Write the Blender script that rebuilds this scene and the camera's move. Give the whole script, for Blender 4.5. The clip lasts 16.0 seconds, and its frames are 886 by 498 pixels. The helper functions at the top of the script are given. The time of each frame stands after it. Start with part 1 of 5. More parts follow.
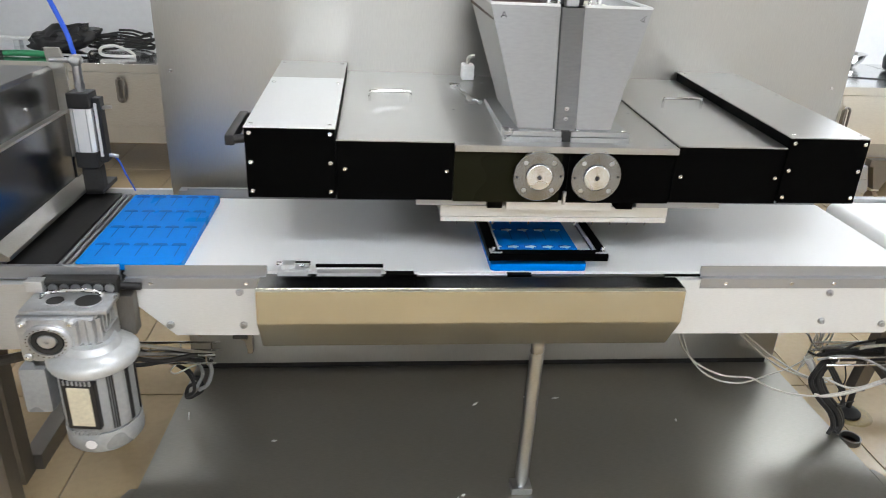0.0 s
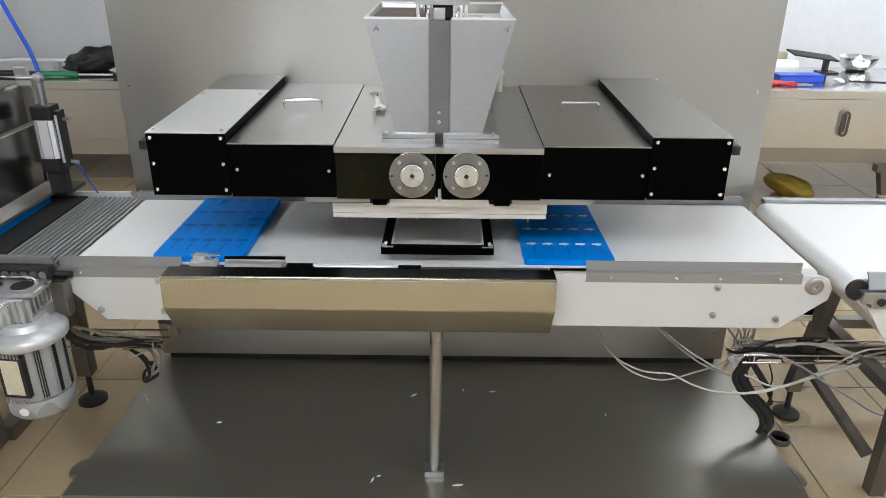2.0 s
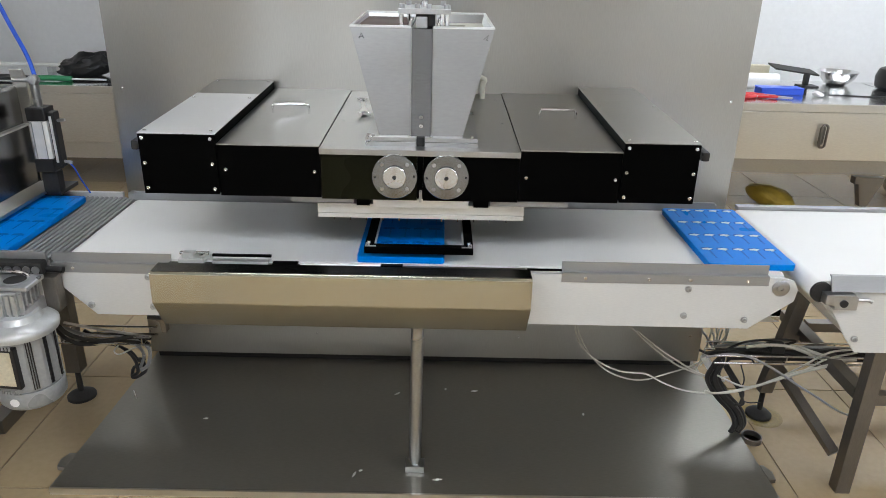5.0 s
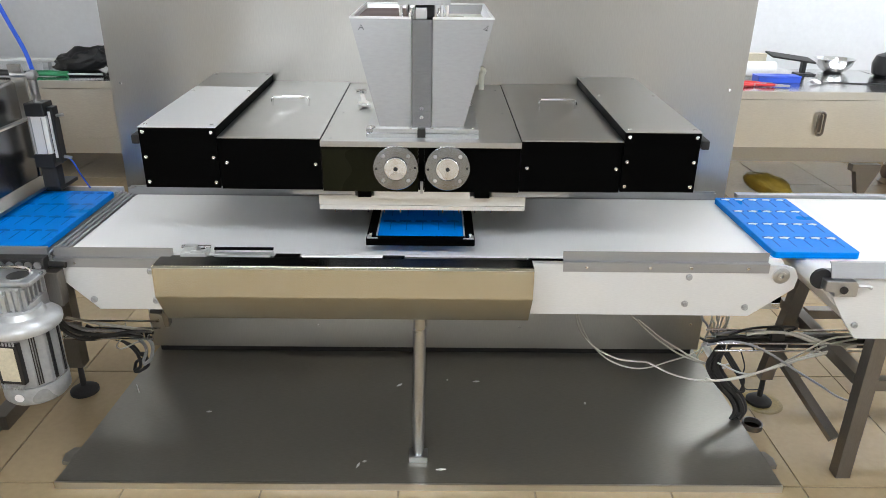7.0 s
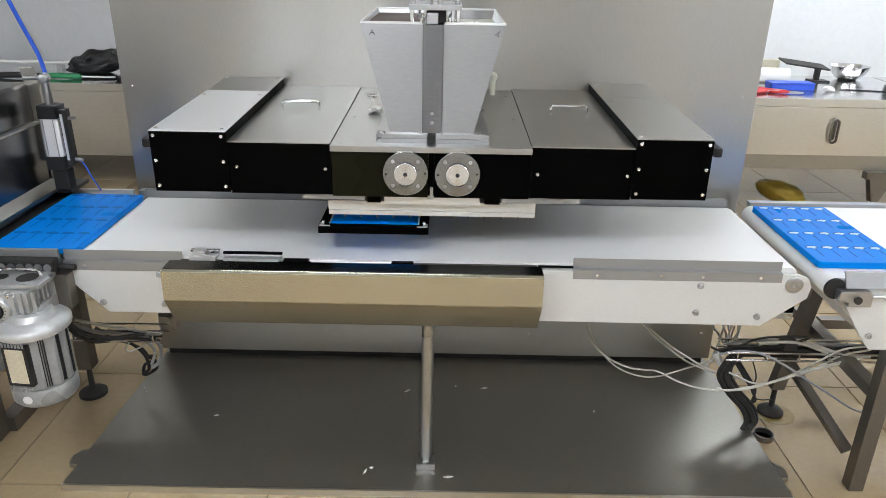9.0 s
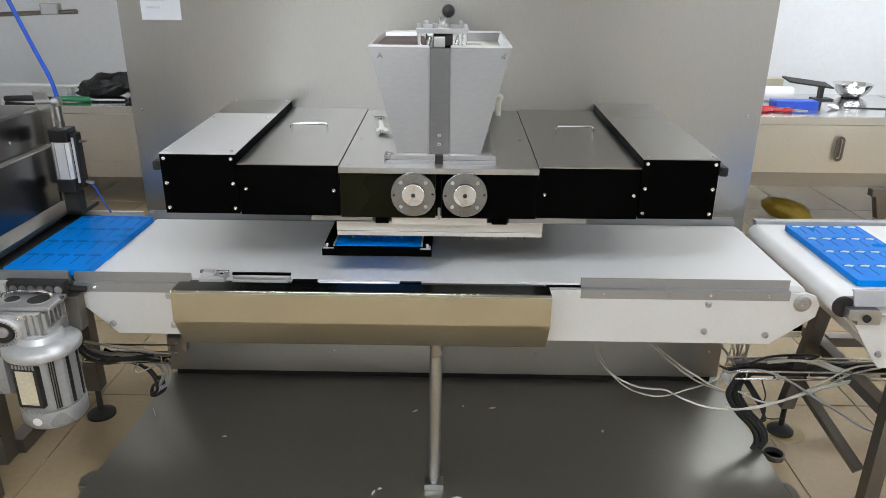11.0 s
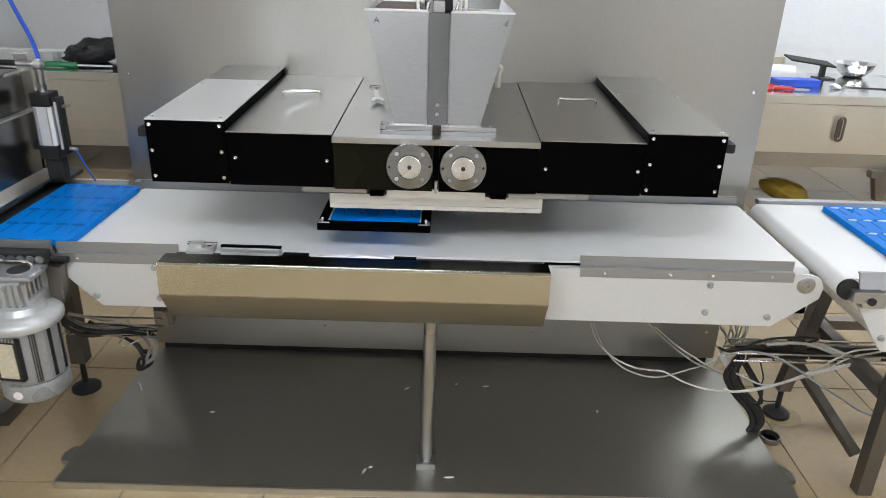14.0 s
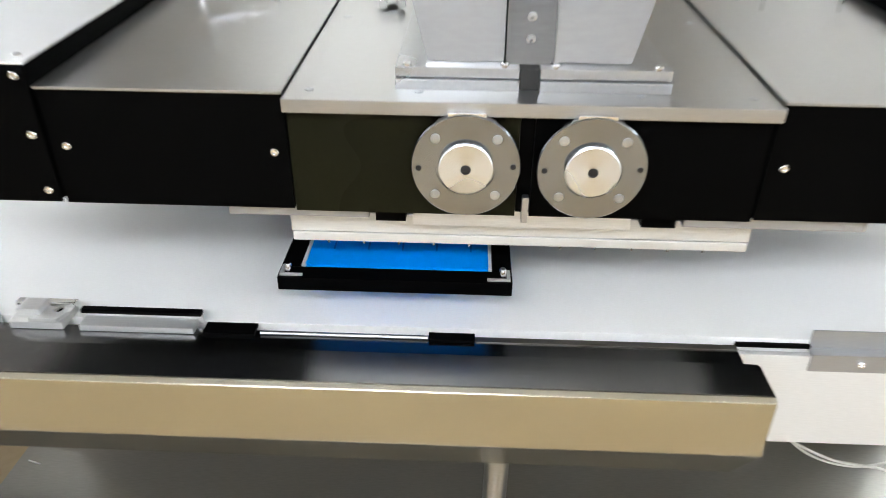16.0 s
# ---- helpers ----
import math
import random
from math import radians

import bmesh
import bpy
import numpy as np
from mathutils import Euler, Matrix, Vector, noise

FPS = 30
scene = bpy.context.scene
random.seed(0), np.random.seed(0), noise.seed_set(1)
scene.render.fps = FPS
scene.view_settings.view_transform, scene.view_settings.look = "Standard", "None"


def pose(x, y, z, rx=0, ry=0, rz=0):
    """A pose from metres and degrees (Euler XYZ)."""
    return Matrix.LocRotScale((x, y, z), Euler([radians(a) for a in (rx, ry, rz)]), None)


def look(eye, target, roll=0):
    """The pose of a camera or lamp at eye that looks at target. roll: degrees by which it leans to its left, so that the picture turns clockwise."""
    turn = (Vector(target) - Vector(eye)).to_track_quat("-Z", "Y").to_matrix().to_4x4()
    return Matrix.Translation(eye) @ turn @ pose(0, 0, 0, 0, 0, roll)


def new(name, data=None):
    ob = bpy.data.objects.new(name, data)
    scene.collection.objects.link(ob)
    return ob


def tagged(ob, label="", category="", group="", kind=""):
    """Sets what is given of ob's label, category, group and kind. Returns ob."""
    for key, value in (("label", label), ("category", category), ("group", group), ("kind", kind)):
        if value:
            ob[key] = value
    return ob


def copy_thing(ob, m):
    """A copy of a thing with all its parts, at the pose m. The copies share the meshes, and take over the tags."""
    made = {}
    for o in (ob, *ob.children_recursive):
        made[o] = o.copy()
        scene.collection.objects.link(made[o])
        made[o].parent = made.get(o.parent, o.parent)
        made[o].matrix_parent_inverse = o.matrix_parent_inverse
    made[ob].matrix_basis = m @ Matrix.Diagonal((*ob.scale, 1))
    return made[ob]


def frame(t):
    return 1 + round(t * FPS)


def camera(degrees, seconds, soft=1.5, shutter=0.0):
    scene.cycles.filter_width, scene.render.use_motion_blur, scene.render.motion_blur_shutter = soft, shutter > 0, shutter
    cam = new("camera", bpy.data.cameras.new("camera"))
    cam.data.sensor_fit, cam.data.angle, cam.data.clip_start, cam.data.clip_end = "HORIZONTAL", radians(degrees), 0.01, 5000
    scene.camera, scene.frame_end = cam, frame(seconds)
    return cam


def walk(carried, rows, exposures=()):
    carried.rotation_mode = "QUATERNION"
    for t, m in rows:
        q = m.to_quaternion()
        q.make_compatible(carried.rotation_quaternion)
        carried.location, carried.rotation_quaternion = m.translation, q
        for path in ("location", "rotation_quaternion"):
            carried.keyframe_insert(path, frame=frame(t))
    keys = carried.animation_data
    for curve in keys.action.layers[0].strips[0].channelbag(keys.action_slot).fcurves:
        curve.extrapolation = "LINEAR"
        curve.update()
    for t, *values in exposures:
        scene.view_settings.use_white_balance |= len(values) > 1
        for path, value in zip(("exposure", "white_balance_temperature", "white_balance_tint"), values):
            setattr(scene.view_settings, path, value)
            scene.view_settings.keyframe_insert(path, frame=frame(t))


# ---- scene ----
cam = camera(63.7, 16.0, soft=0.6, shutter=0.5)
PATH = [
    (0, (-0.485, -1.709, 1.676), (-0.295, 0.108, 0.862), 2.7),
    (0.5, (-0.305, -1.694, 1.68), (-0.194, 0.138, 0.886), 2.6),
    (1, (-0.159, -1.753, 1.693), (-0.14, 0.078, 0.889), 2.1),
    (1.5, (-0.038, -1.848, 1.707), (-0.048, -0.013, 0.912), 2.5),
    (2, (0.021, -1.901, 1.704), (0.014, -0.061, 0.919), 0.5),
    (2.5, (0.053, -1.931, 1.71), (0.034, -0.078, 0.958), 0.2),
    (3, (0.071, -1.958, 1.709), (0.049, -0.097, 0.977), 0.2),
    (3.5, (0.079, -1.972, 1.712), (0.047, -0.102, 1.003), 0.3),
    (4, (0.081, -1.978, 1.71), (0.066, -0.106, 1.006), 0.7),
    (4.5, (0.069, -1.982, 1.706), (0.08, -0.123, 0.967), 1.4),
    (7, (0.043, -1.992, 1.704), (0.065, -0.15, 0.926), 0.8),
    (7.5, (0.04, -1.99, 1.703), (0.056, -0.148, 0.924), 0.9),
    (8, (0.04, -1.987, 1.704), (0.055, -0.143, 0.928), 1.0),
    (8.5, (0.043, -1.981, 1.704), (0.049, -0.136, 0.933), 0.9),
    (9, (0.044, -1.979, 1.705), (0.039, -0.132, 0.937), 1.0),
    (9.5, (0.04, -1.979, 1.707), (0.043, -0.133, 0.938), 0.9),
    (10, (0.037, -1.984, 1.711), (0.032, -0.131, 0.959), 0.9),
    (10.2, (0.036, -1.986, 1.713), (0.026, -0.12, 0.994), 0.8),
    (12.3, (0.039, -1.988, 1.709), (0.014, -0.123, 0.987), 0.5),
    (12.5, (0.041, -1.984, 1.705), (0.022, -0.124, 0.969), 0.8),
    (13, (0.039, -1.994, 1.708), (0.021, -0.137, 0.967), 0.9),
    (13.5, (0.034, -1.98, 1.703), (0.015, -0.126, 0.953), 1.1),
    (14, (0.023, -1.924, 1.684), (0.027, -0.083, 0.903), 1.7),
    (14.5, (-0.044, -1.687, 1.653), (0.038, 0.146, 0.857), 2.2),
    (15, (-0.106, -1.381, 1.621), (-0.059, 0.388, 0.689), 1.0),
    (15.5, (-0.076, -1.056, 1.572), (-0.089, 0.691, 0.598), 1.3),
    (16, (-0.073, -0.784, 1.48), (-0.129, 0.916, 0.428), 0.6),
]
walk(cam, [(t, look(eye, target, roll)) for t, eye, target, roll in PATH],
     exposures=[(0, -0.04), (1, 0.0), (2, -0.34), (3.5, -0.5), (4.5, -0.5), (6.5, -0.2), (8.5, -0.22), (10.2, -0.4), (12.5, -0.43), (13.5, -0.44), (14, -0.4), (14.5, -0.14), (15.5, 0.2), (16, 0.24)])

# ---- world and light ----
world = bpy.data.worlds.new("world")
scene.world = world
world.use_nodes = True
world.node_tree.nodes["Background"].inputs[0].default_value = (0.8, 0.85, 0.9, 1)
world.node_tree.nodes["Background"].inputs[1].default_value = 0.15
LIGHT = 21.0
# unseen ceiling panels; the two at y 0.6 are added to brighten the belt ends
LAMPS = [(-3.7, -2.3), (2.3, -2.3), (3.8, -2.3), (-3.9, 0.6), (3.9, 0.6), (2.6, 2.8), (4.2, 2.8)]


# ---- materials ----
def principled(name):
    m = bpy.data.materials.new(name)
    m.use_nodes = True
    return m, m.node_tree.nodes, m.node_tree.links, m.node_tree.nodes["Principled BSDF"]


def surface(name, color, rough=0.5, metal=0.0, var=0.12, scale=8.0, stretch=(1, 1, 1), bump=0.0, bump_scale=120.0,
            rvar=0.1, random_tint=0.0, spec=0.5, stain=0.0, stain_color=(0.2, 0.15, 0.1), coat=0.0, aniso=0.0, turn_axis="Z", grain_turn=0.0):
    """A two-scale procedural surface: broad clouding, fine grain, optional brushed stretch, bump and stains."""
    m, nodes, links, bsdf = principled(name)
    tc = nodes.new("ShaderNodeTexCoord")
    mp = nodes.new("ShaderNodeMapping")
    mp.inputs["Scale"].default_value = stretch
    links.new(tc.outputs["Object"], mp.inputs["Vector"])
    big = nodes.new("ShaderNodeTexNoise")
    big.inputs["Scale"].default_value = scale * 0.25
    big.inputs["Detail"].default_value = 3
    links.new(tc.outputs["Object"], big.inputs["Vector"])
    fine = nodes.new("ShaderNodeTexNoise")
    fine.inputs["Scale"].default_value = bump_scale
    fine.inputs["Detail"].default_value = 4
    links.new(mp.outputs["Vector"], fine.inputs["Vector"])
    mixn = nodes.new("ShaderNodeMath")
    mixn.operation = "ADD"
    links.new(big.outputs["Fac"], mixn.inputs[0])
    links.new(fine.outputs["Fac"], mixn.inputs[1])
    rng = nodes.new("ShaderNodeMapRange")
    rng.inputs["From Min"].default_value, rng.inputs["From Max"].default_value = 0.1, 1.9
    rng.inputs["To Min"].default_value, rng.inputs["To Max"].default_value = 1 - 3 * var, 1 + 3 * var
    links.new(mixn.outputs[0], rng.inputs["Value"])
    value = rng.outputs["Result"]
    if random_tint:
        info = nodes.new("ShaderNodeObjectInfo")
        r2 = nodes.new("ShaderNodeMapRange")
        r2.inputs["To Min"].default_value, r2.inputs["To Max"].default_value = 1 - random_tint, 1 + random_tint
        links.new(info.outputs["Random"], r2.inputs["Value"])
        mul = nodes.new("ShaderNodeMath")
        mul.operation = "MULTIPLY"
        links.new(value, mul.inputs[0])
        links.new(r2.outputs["Result"], mul.inputs[1])
        value = mul.outputs[0]
    hsv = nodes.new("ShaderNodeHueSaturation")
    hsv.inputs["Color"].default_value = (*color, 1)
    links.new(value, hsv.inputs["Value"])
    col = hsv.outputs["Color"]
    if stain:
        sn = nodes.new("ShaderNodeTexNoise")
        sn.inputs["Scale"].default_value = scale * 0.6
        sn.inputs["Detail"].default_value = 5
        links.new(tc.outputs["Object"], sn.inputs["Vector"])
        ramp = nodes.new("ShaderNodeMapRange")
        ramp.inputs["From Min"].default_value, ramp.inputs["From Max"].default_value = 0.56, 0.72
        ramp.inputs["To Max"].default_value = stain
        links.new(sn.outputs["Fac"], ramp.inputs["Value"])
        mx = nodes.new("ShaderNodeMix")
        mx.data_type = "RGBA"
        links.new(ramp.outputs["Result"], mx.inputs["Factor"])
        links.new(col, mx.inputs["A"])
        mx.inputs["B"].default_value = (*stain_color, 1)
        col = mx.outputs["Result"]
    links.new(col, bsdf.inputs["Base Color"])
    rr = nodes.new("ShaderNodeMapRange")
    rr.inputs["From Min"].default_value, rr.inputs["From Max"].default_value = 0.1, 0.9
    rr.inputs["To Min"].default_value, rr.inputs["To Max"].default_value = max(0.02, rough - 2 * rvar), min(1, rough + 2 * rvar)
    links.new(big.outputs["Fac"], rr.inputs["Value"])
    links.new(rr.outputs["Result"], bsdf.inputs["Roughness"])
    bsdf.inputs["Metallic"].default_value = metal
    bsdf.inputs["Specular IOR Level"].default_value = spec
    bsdf.inputs["Coat Weight"].default_value = coat
    if aniso:
        tg = nodes.new("ShaderNodeTangent")
        tg.direction_type = "RADIAL"
        tg.axis = turn_axis
        links.new(tg.outputs["Tangent"], bsdf.inputs["Tangent"])
        bsdf.inputs["Anisotropic"].default_value = aniso
        bsdf.inputs["Anisotropic Rotation"].default_value = grain_turn
    if bump:
        bp = nodes.new("ShaderNodeBump")
        bp.inputs["Strength"].default_value = bump
        bp.inputs["Distance"].default_value = 0.002
        links.new(fine.outputs["Fac"], bp.inputs["Height"])
        links.new(bp.outputs["Normal"], bsdf.inputs["Normal"])
    return m


def glow(name, color, strength):
    m, nodes, links, bsdf = principled(name)
    bsdf.inputs["Base Color"].default_value = (*color, 1)
    bsdf.inputs["Emission Color"].default_value = (*color, 1)
    bsdf.inputs["Emission Strength"].default_value = strength
    return m


M = {}
M["panel_steel"] = surface("panel_steel", (0.43, 0.42, 0.39), 0.31, 1.0, 0.05, 3, (6, 1, 0.5), 0.0, 60, 0.02, aniso=0.75, grain_turn=0.25)
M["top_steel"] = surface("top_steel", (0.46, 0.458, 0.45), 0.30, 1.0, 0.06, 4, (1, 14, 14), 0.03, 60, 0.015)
M["dark_steel"] = surface("dark_steel", (0.265, 0.252, 0.222), 0.36, 0.8, 0.10, 3, (1, 10, 1), 0.03, 40, 0.03, stain=0.10, stain_color=(0.2, 0.19, 0.16))
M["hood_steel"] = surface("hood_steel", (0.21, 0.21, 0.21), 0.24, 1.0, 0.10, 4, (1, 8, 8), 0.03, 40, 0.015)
M["brushed"] = surface("brushed", (0.68, 0.66, 0.62), 0.34, 1.0, 0.06, 5, (1, 20, 20), 0.05, 50, 0.06)
M["matt_alu"] = surface("matt_alu", (0.74, 0.74, 0.73), 0.45, 0.75, 0.06, 6, (1, 12, 12), 0.04, 60, 0.07)
M["plate_alu"] = surface("plate_alu", (0.72, 0.725, 0.72), 0.5, 0.35, 0.05, 5, (1, 8, 8), 0.03, 60, 0.07)
M["rail_steel"] = surface("rail_steel", (0.36, 0.365, 0.37), 0.36, 0.6, 0.06, 5, (1, 20, 20), 0.05, 50, 0.03)
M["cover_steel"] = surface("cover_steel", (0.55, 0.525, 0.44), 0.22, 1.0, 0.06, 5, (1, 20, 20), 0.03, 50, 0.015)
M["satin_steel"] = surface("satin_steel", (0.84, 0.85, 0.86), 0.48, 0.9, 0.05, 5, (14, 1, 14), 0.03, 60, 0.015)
M["hopper_steel"] = surface("hopper_steel", (0.36, 0.36, 0.36), 0.31, 1.0, 0.05, 7, (1, 1, 4), 0.0, 50, 0.04)
M["black_anodised"] = surface("black_anodised", (0.0015, 0.0015, 0.0015), 0.42, 0.0, 0.2, 6, bump=0.02, bump_scale=200, spec=0.02)
M["olive_dark"] = surface("olive_dark", (0.009, 0.009, 0.004), 0.3, 0.0, 0.15, 6, bump=0.02, bump_scale=200, spec=0.08)
M["black_plastic"] = surface("black_plastic", (0.012, 0.012, 0.013), 0.42, 0, 0.2, 9, bump=0.03)
M["black_rubber"] = surface("black_rubber", (0.018, 0.017, 0.016), 0.65, 0, 0.25, 9, bump=0.1)
M["chrome"] = surface("chrome", (0.82, 0.82, 0.82), 0.14, 1.0, 0.03, 8, rvar=0.04)
M["turned"] = surface("turned", (0.29, 0.30, 0.31), 0.19, 1.0, 0.05, 9, bump=0.03, bump_scale=160, aniso=0.75, turn_axis="Y")
M["machined"] = surface("machined", (0.47, 0.48, 0.49), 0.33, 1.0, 0.06, 9, bump=0.05, bump_scale=160)
M["belt"] = surface("belt_white", (0.86, 0.86, 0.845), 0.42, 0, 0.04, 5, (1, 6, 1), 0.04, 180, 0.06, stain=0.06, stain_color=(0.62, 0.60, 0.54))
M["blue"] = surface("mould_blue", (0.0, 0.23, 0.77), 0.3, 0, 0.05, 9, bump=0.01, rvar=0.05, spec=0.06)
# mould blue darkened to paint the shade inside the recesses
M["blue_shade"] = surface("mould_blue_shade", (0.0, 0.12, 0.5), 0.35, 0, 0.06, 9, spec=0.08)
# white-cyan: the bright highlight on the filled cavities is put into this colour
M["filling"] = surface("filling_highlight", (0.72, 0.92, 0.98), 0.3, 0, 0.06, 20, bump=0.1)
M["nozzle_bar"] = surface("nozzle_bar", (0.70, 0.70, 0.68), 0.36, 0.5, 0.05, 7, (1, 14, 14), 0.05, 50)
M["cast_alu"] = surface("cast_alu", (0.52, 0.525, 0.53), 0.34, 0.75, 0.10, 16, bump=0.15, bump_scale=90, stain=0.2, stain_color=(0.4, 0.39, 0.37))
M["grey_paint"] = surface("grey_paint", (0.33, 0.34, 0.345), 0.36, 0.2, 0.1, 12, bump=0.08, bump_scale=90, stain=0.15, stain_color=(0.3, 0.29, 0.27))
M["label_beige"] = surface("label_beige", (0.62, 0.56, 0.42), 0.5, 0, 0.12, 30)
M["label_white"] = surface("label_white", (0.78, 0.76, 0.76), 0.5, 0, 0.06, 30)
M["tile"] = surface("floor_tile", (0.385, 0.292, 0.172), 0.22, 0, 0.07, 5, bump=0.01, bump_scale=40, rvar=0.06, random_tint=0.04, stain=0.15, stain_color=(0.44, 0.36, 0.24))
M["grout"] = surface("grout", (0.23, 0.18, 0.115), 0.8, 0, 0.2, 12)
M["wall_white"] = surface("wall_white", (0.84, 0.85, 0.86), 0.35, 0, 0.03, 2, bump=0.01, bump_scale=30)
M["ceiling_white"] = surface("ceiling_white", (0.80, 0.80, 0.80), 0.6, 0, 0.03, 2)
M["table_steel"] = surface("table_steel", (0.72, 0.70, 0.64), 0.33, 1.0, 0.06, 4, (1, 6, 6), 0.02, 50, 0.07)
M["silver"] = surface("silver_barrel", (0.90, 0.90, 0.90), 0.36, 0.35, 0.05, 5, (14, 14, 1), 0.03, 60, 0.05)
M["flange_hub"] = surface("flange_hub", (0.74, 0.745, 0.75), 0.26, 1.0, 0.05, 9, bump=0.03, bump_scale=160, aniso=0.7, turn_axis="Y")
M["grey_light"] = surface("grey_light", (0.52, 0.53, 0.53), 0.26, 0.4, 0.08, 14, bump=0.06, bump_scale=70)
# greyer steel; on the left table and the aprons its darkness paints shade
M["shade_grey_steel"] = surface("shade_grey_steel", (0.41, 0.395, 0.36), 0.36, 1.0, 0.08, 4, (1, 6, 6), 0.04, 50, 0.07)
M["table_top"] = surface("table_top", (0.70, 0.70, 0.69), 0.17, 1.0, 0.05, 4, (1, 6, 6), 0.02, 50, 0.03)
M["leg_steel"] = surface("leg_steel", (0.20, 0.185, 0.165), 0.38, 0.85, 0.10, 6, (8, 8, 1), 0.04, 50)
M["chocolate"] = surface("chocolate", (0.05, 0.02, 0.011), 0.45, 0, 0.12, 8, bump=0.1, bump_scale=20, spec=0.15)
M["cream"] = surface("cream", (0.66, 0.66, 0.56), 0.3, 0, 0.06, 8, bump=0.1, bump_scale=20)
M["hose_blue"] = surface("hose_blue", (0.02, 0.10, 0.62), 0.3, 0, 0.05, 8)
M["clear_hose"] = surface("clear_hose", (0.52, 0.50, 0.44), 0.25, 0, 0.08, 12)
M["grey_cable"] = surface("grey_cable", (0.30, 0.30, 0.30), 0.5, 0, 0.1, 12)
M["green"] = surface("green_handle", (0.012, 0.20, 0.075), 0.45, 0, 0.15, 12)
M["red"] = surface("red_handle", (0.55, 0.02, 0.025), 0.4, 0, 0.15, 12)
M["blue_box"] = surface("blue_box", (0.02, 0.09, 0.62), 0.4, 0, 0.1, 12)
M["white_plastic"] = surface("white_plastic", (0.74, 0.74, 0.72), 0.45, 0, 0.06, 12)
M["yellow"] = surface("yellow_sack", (0.36, 0.25, 0.03), 0.6, 0, 0.2, 12, bump=0.3, bump_scale=14)
M["paper"] = surface("paper", (0.70, 0.72, 0.76), 0.7, 0, 0.03, 6)
M["ink"] = surface("ink", (0.05, 0.05, 0.055), 0.7, 0, 0.1, 6)
M["faint_ink"] = surface("faint_ink", (0.58, 0.60, 0.64), 0.7, 0, 0.1, 6)
M["puddle"] = surface("ochre_residue", (0.22, 0.15, 0.03), 0.35, 0, 0.25, 25)
M["speck"] = surface("white_speck", (0.72, 0.72, 0.70), 0.6, 0, 0.1, 30)
M["lamp"] = glow("lamp_glow", (0.925, 0.985, 1.065), LIGHT)
M["rust_brown"] = surface("caster_brown", (0.20, 0.15, 0.10), 0.5, 0.3, 0.2, 12)


# ---- mesh helpers ----
def finish(bm, name, mat, smooth=False):
    me = bpy.data.meshes.new(name)
    bmesh.ops.recalc_face_normals(bm, faces=bm.faces)
    bm.to_mesh(me)
    bm.free()
    me.materials.append(M[mat])
    if smooth:
        for p in me.polygons:
            p.use_smooth = True
        me.set_sharp_from_angle(angle=radians(40))
    return me


def part(name, bm, mat, parent=None, label="", smooth=False):
    ob = new(name, finish(bm, name, mat, smooth))
    if parent is not None:
        ob.parent = parent
    if label:
        ob["label"] = label
    return ob


def thing(name, label, category, group="", kind="", at=(0, 0, 0)):
    ob = new(name)
    ob.empty_display_size = 0.05
    ob.location = at
    return tagged(ob, label, category, group, kind)


def box(x0, x1, y0, y1, z0, z1, bevel=0.0, bm=None):
    own = bmesh.new()
    v = [own.verts.new(c) for c in ((x0, y0, z0), (x1, y0, z0), (x1, y1, z0), (x0, y1, z0), (x0, y0, z1), (x1, y0, z1), (x1, y1, z1), (x0, y1, z1))]
    for f in ((3, 2, 1, 0), (4, 5, 6, 7), (0, 1, 5, 4), (1, 2, 6, 5), (2, 3, 7, 6), (3, 0, 4, 7)):
        own.faces.new([v[n] for n in f])
    if bevel:
        bmesh.ops.bevel(own, geom=own.edges[:], offset=bevel, segments=2, affect="EDGES", profile=0.6)
    return merge(bm, own)


def merge(bm, own):
    if bm is None:
        return own
    me = bpy.data.meshes.new("tmp")
    own.to_mesh(me)
    own.free()
    bm.from_mesh(me)
    bpy.data.meshes.remove(me)
    return bm


def prism(points, axis, a, b, bevel=0.0, bm=None):
    """A polygon pushed along an axis from a to b. Points are the other two coordinates in xyz order."""
    own = bmesh.new()

    def put(p, w):
        return {"x": (w, p[0], p[1]), "y": (p[0], w, p[1]), "z": (p[0], p[1], w)}[axis]

    lo = [own.verts.new(put(p, a)) for p in points]
    hi = [own.verts.new(put(p, b)) for p in points]
    own.faces.new(lo[::-1])
    own.faces.new(hi)
    for n in range(len(points)):
        k = (n + 1) % len(points)
        own.faces.new((lo[n], lo[k], hi[k], hi[n]))
    bmesh.ops.recalc_face_normals(own, faces=own.faces)
    if bevel:
        bmesh.ops.bevel(own, geom=own.edges[:], offset=bevel, segments=2, affect="EDGES", profile=0.6)
    return merge(bm, own)


def tube(points, r, n=10, bm=None, closed_ends=True, r_end=None):
    """A round rod or hose along a line of points."""
    own = bmesh.new()
    pts = [Vector(p) for p in points]
    rings, up = [], Vector((0.3, 0.2, 0.93))
    for i, p in enumerate(pts):
        d = (pts[min(i + 1, len(pts) - 1)] - pts[max(i - 1, 0)]).normalized()
        if abs(d.dot(up)) > 0.95:
            up = Vector((0.9, 0.3, 0.1))
        a = d.cross(up).normalized()
        b = d.cross(a)
        rad = r if r_end is None else r + (r_end - r) * i / (len(pts) - 1)
        rings.append([own.verts.new(p + rad * (math.cos(2 * math.pi * k / n) * a + math.sin(2 * math.pi * k / n) * b)) for k in range(n)])
    for q, w in zip(rings, rings[1:]):
        for k in range(n):
            own.faces.new((q[k], q[(k + 1) % n], w[(k + 1) % n], w[k]))
    if closed_ends:
        own.faces.new(rings[0][::-1])
        own.faces.new(rings[-1])
    bmesh.ops.recalc_face_normals(own, faces=own.faces)
    return merge(bm, own)


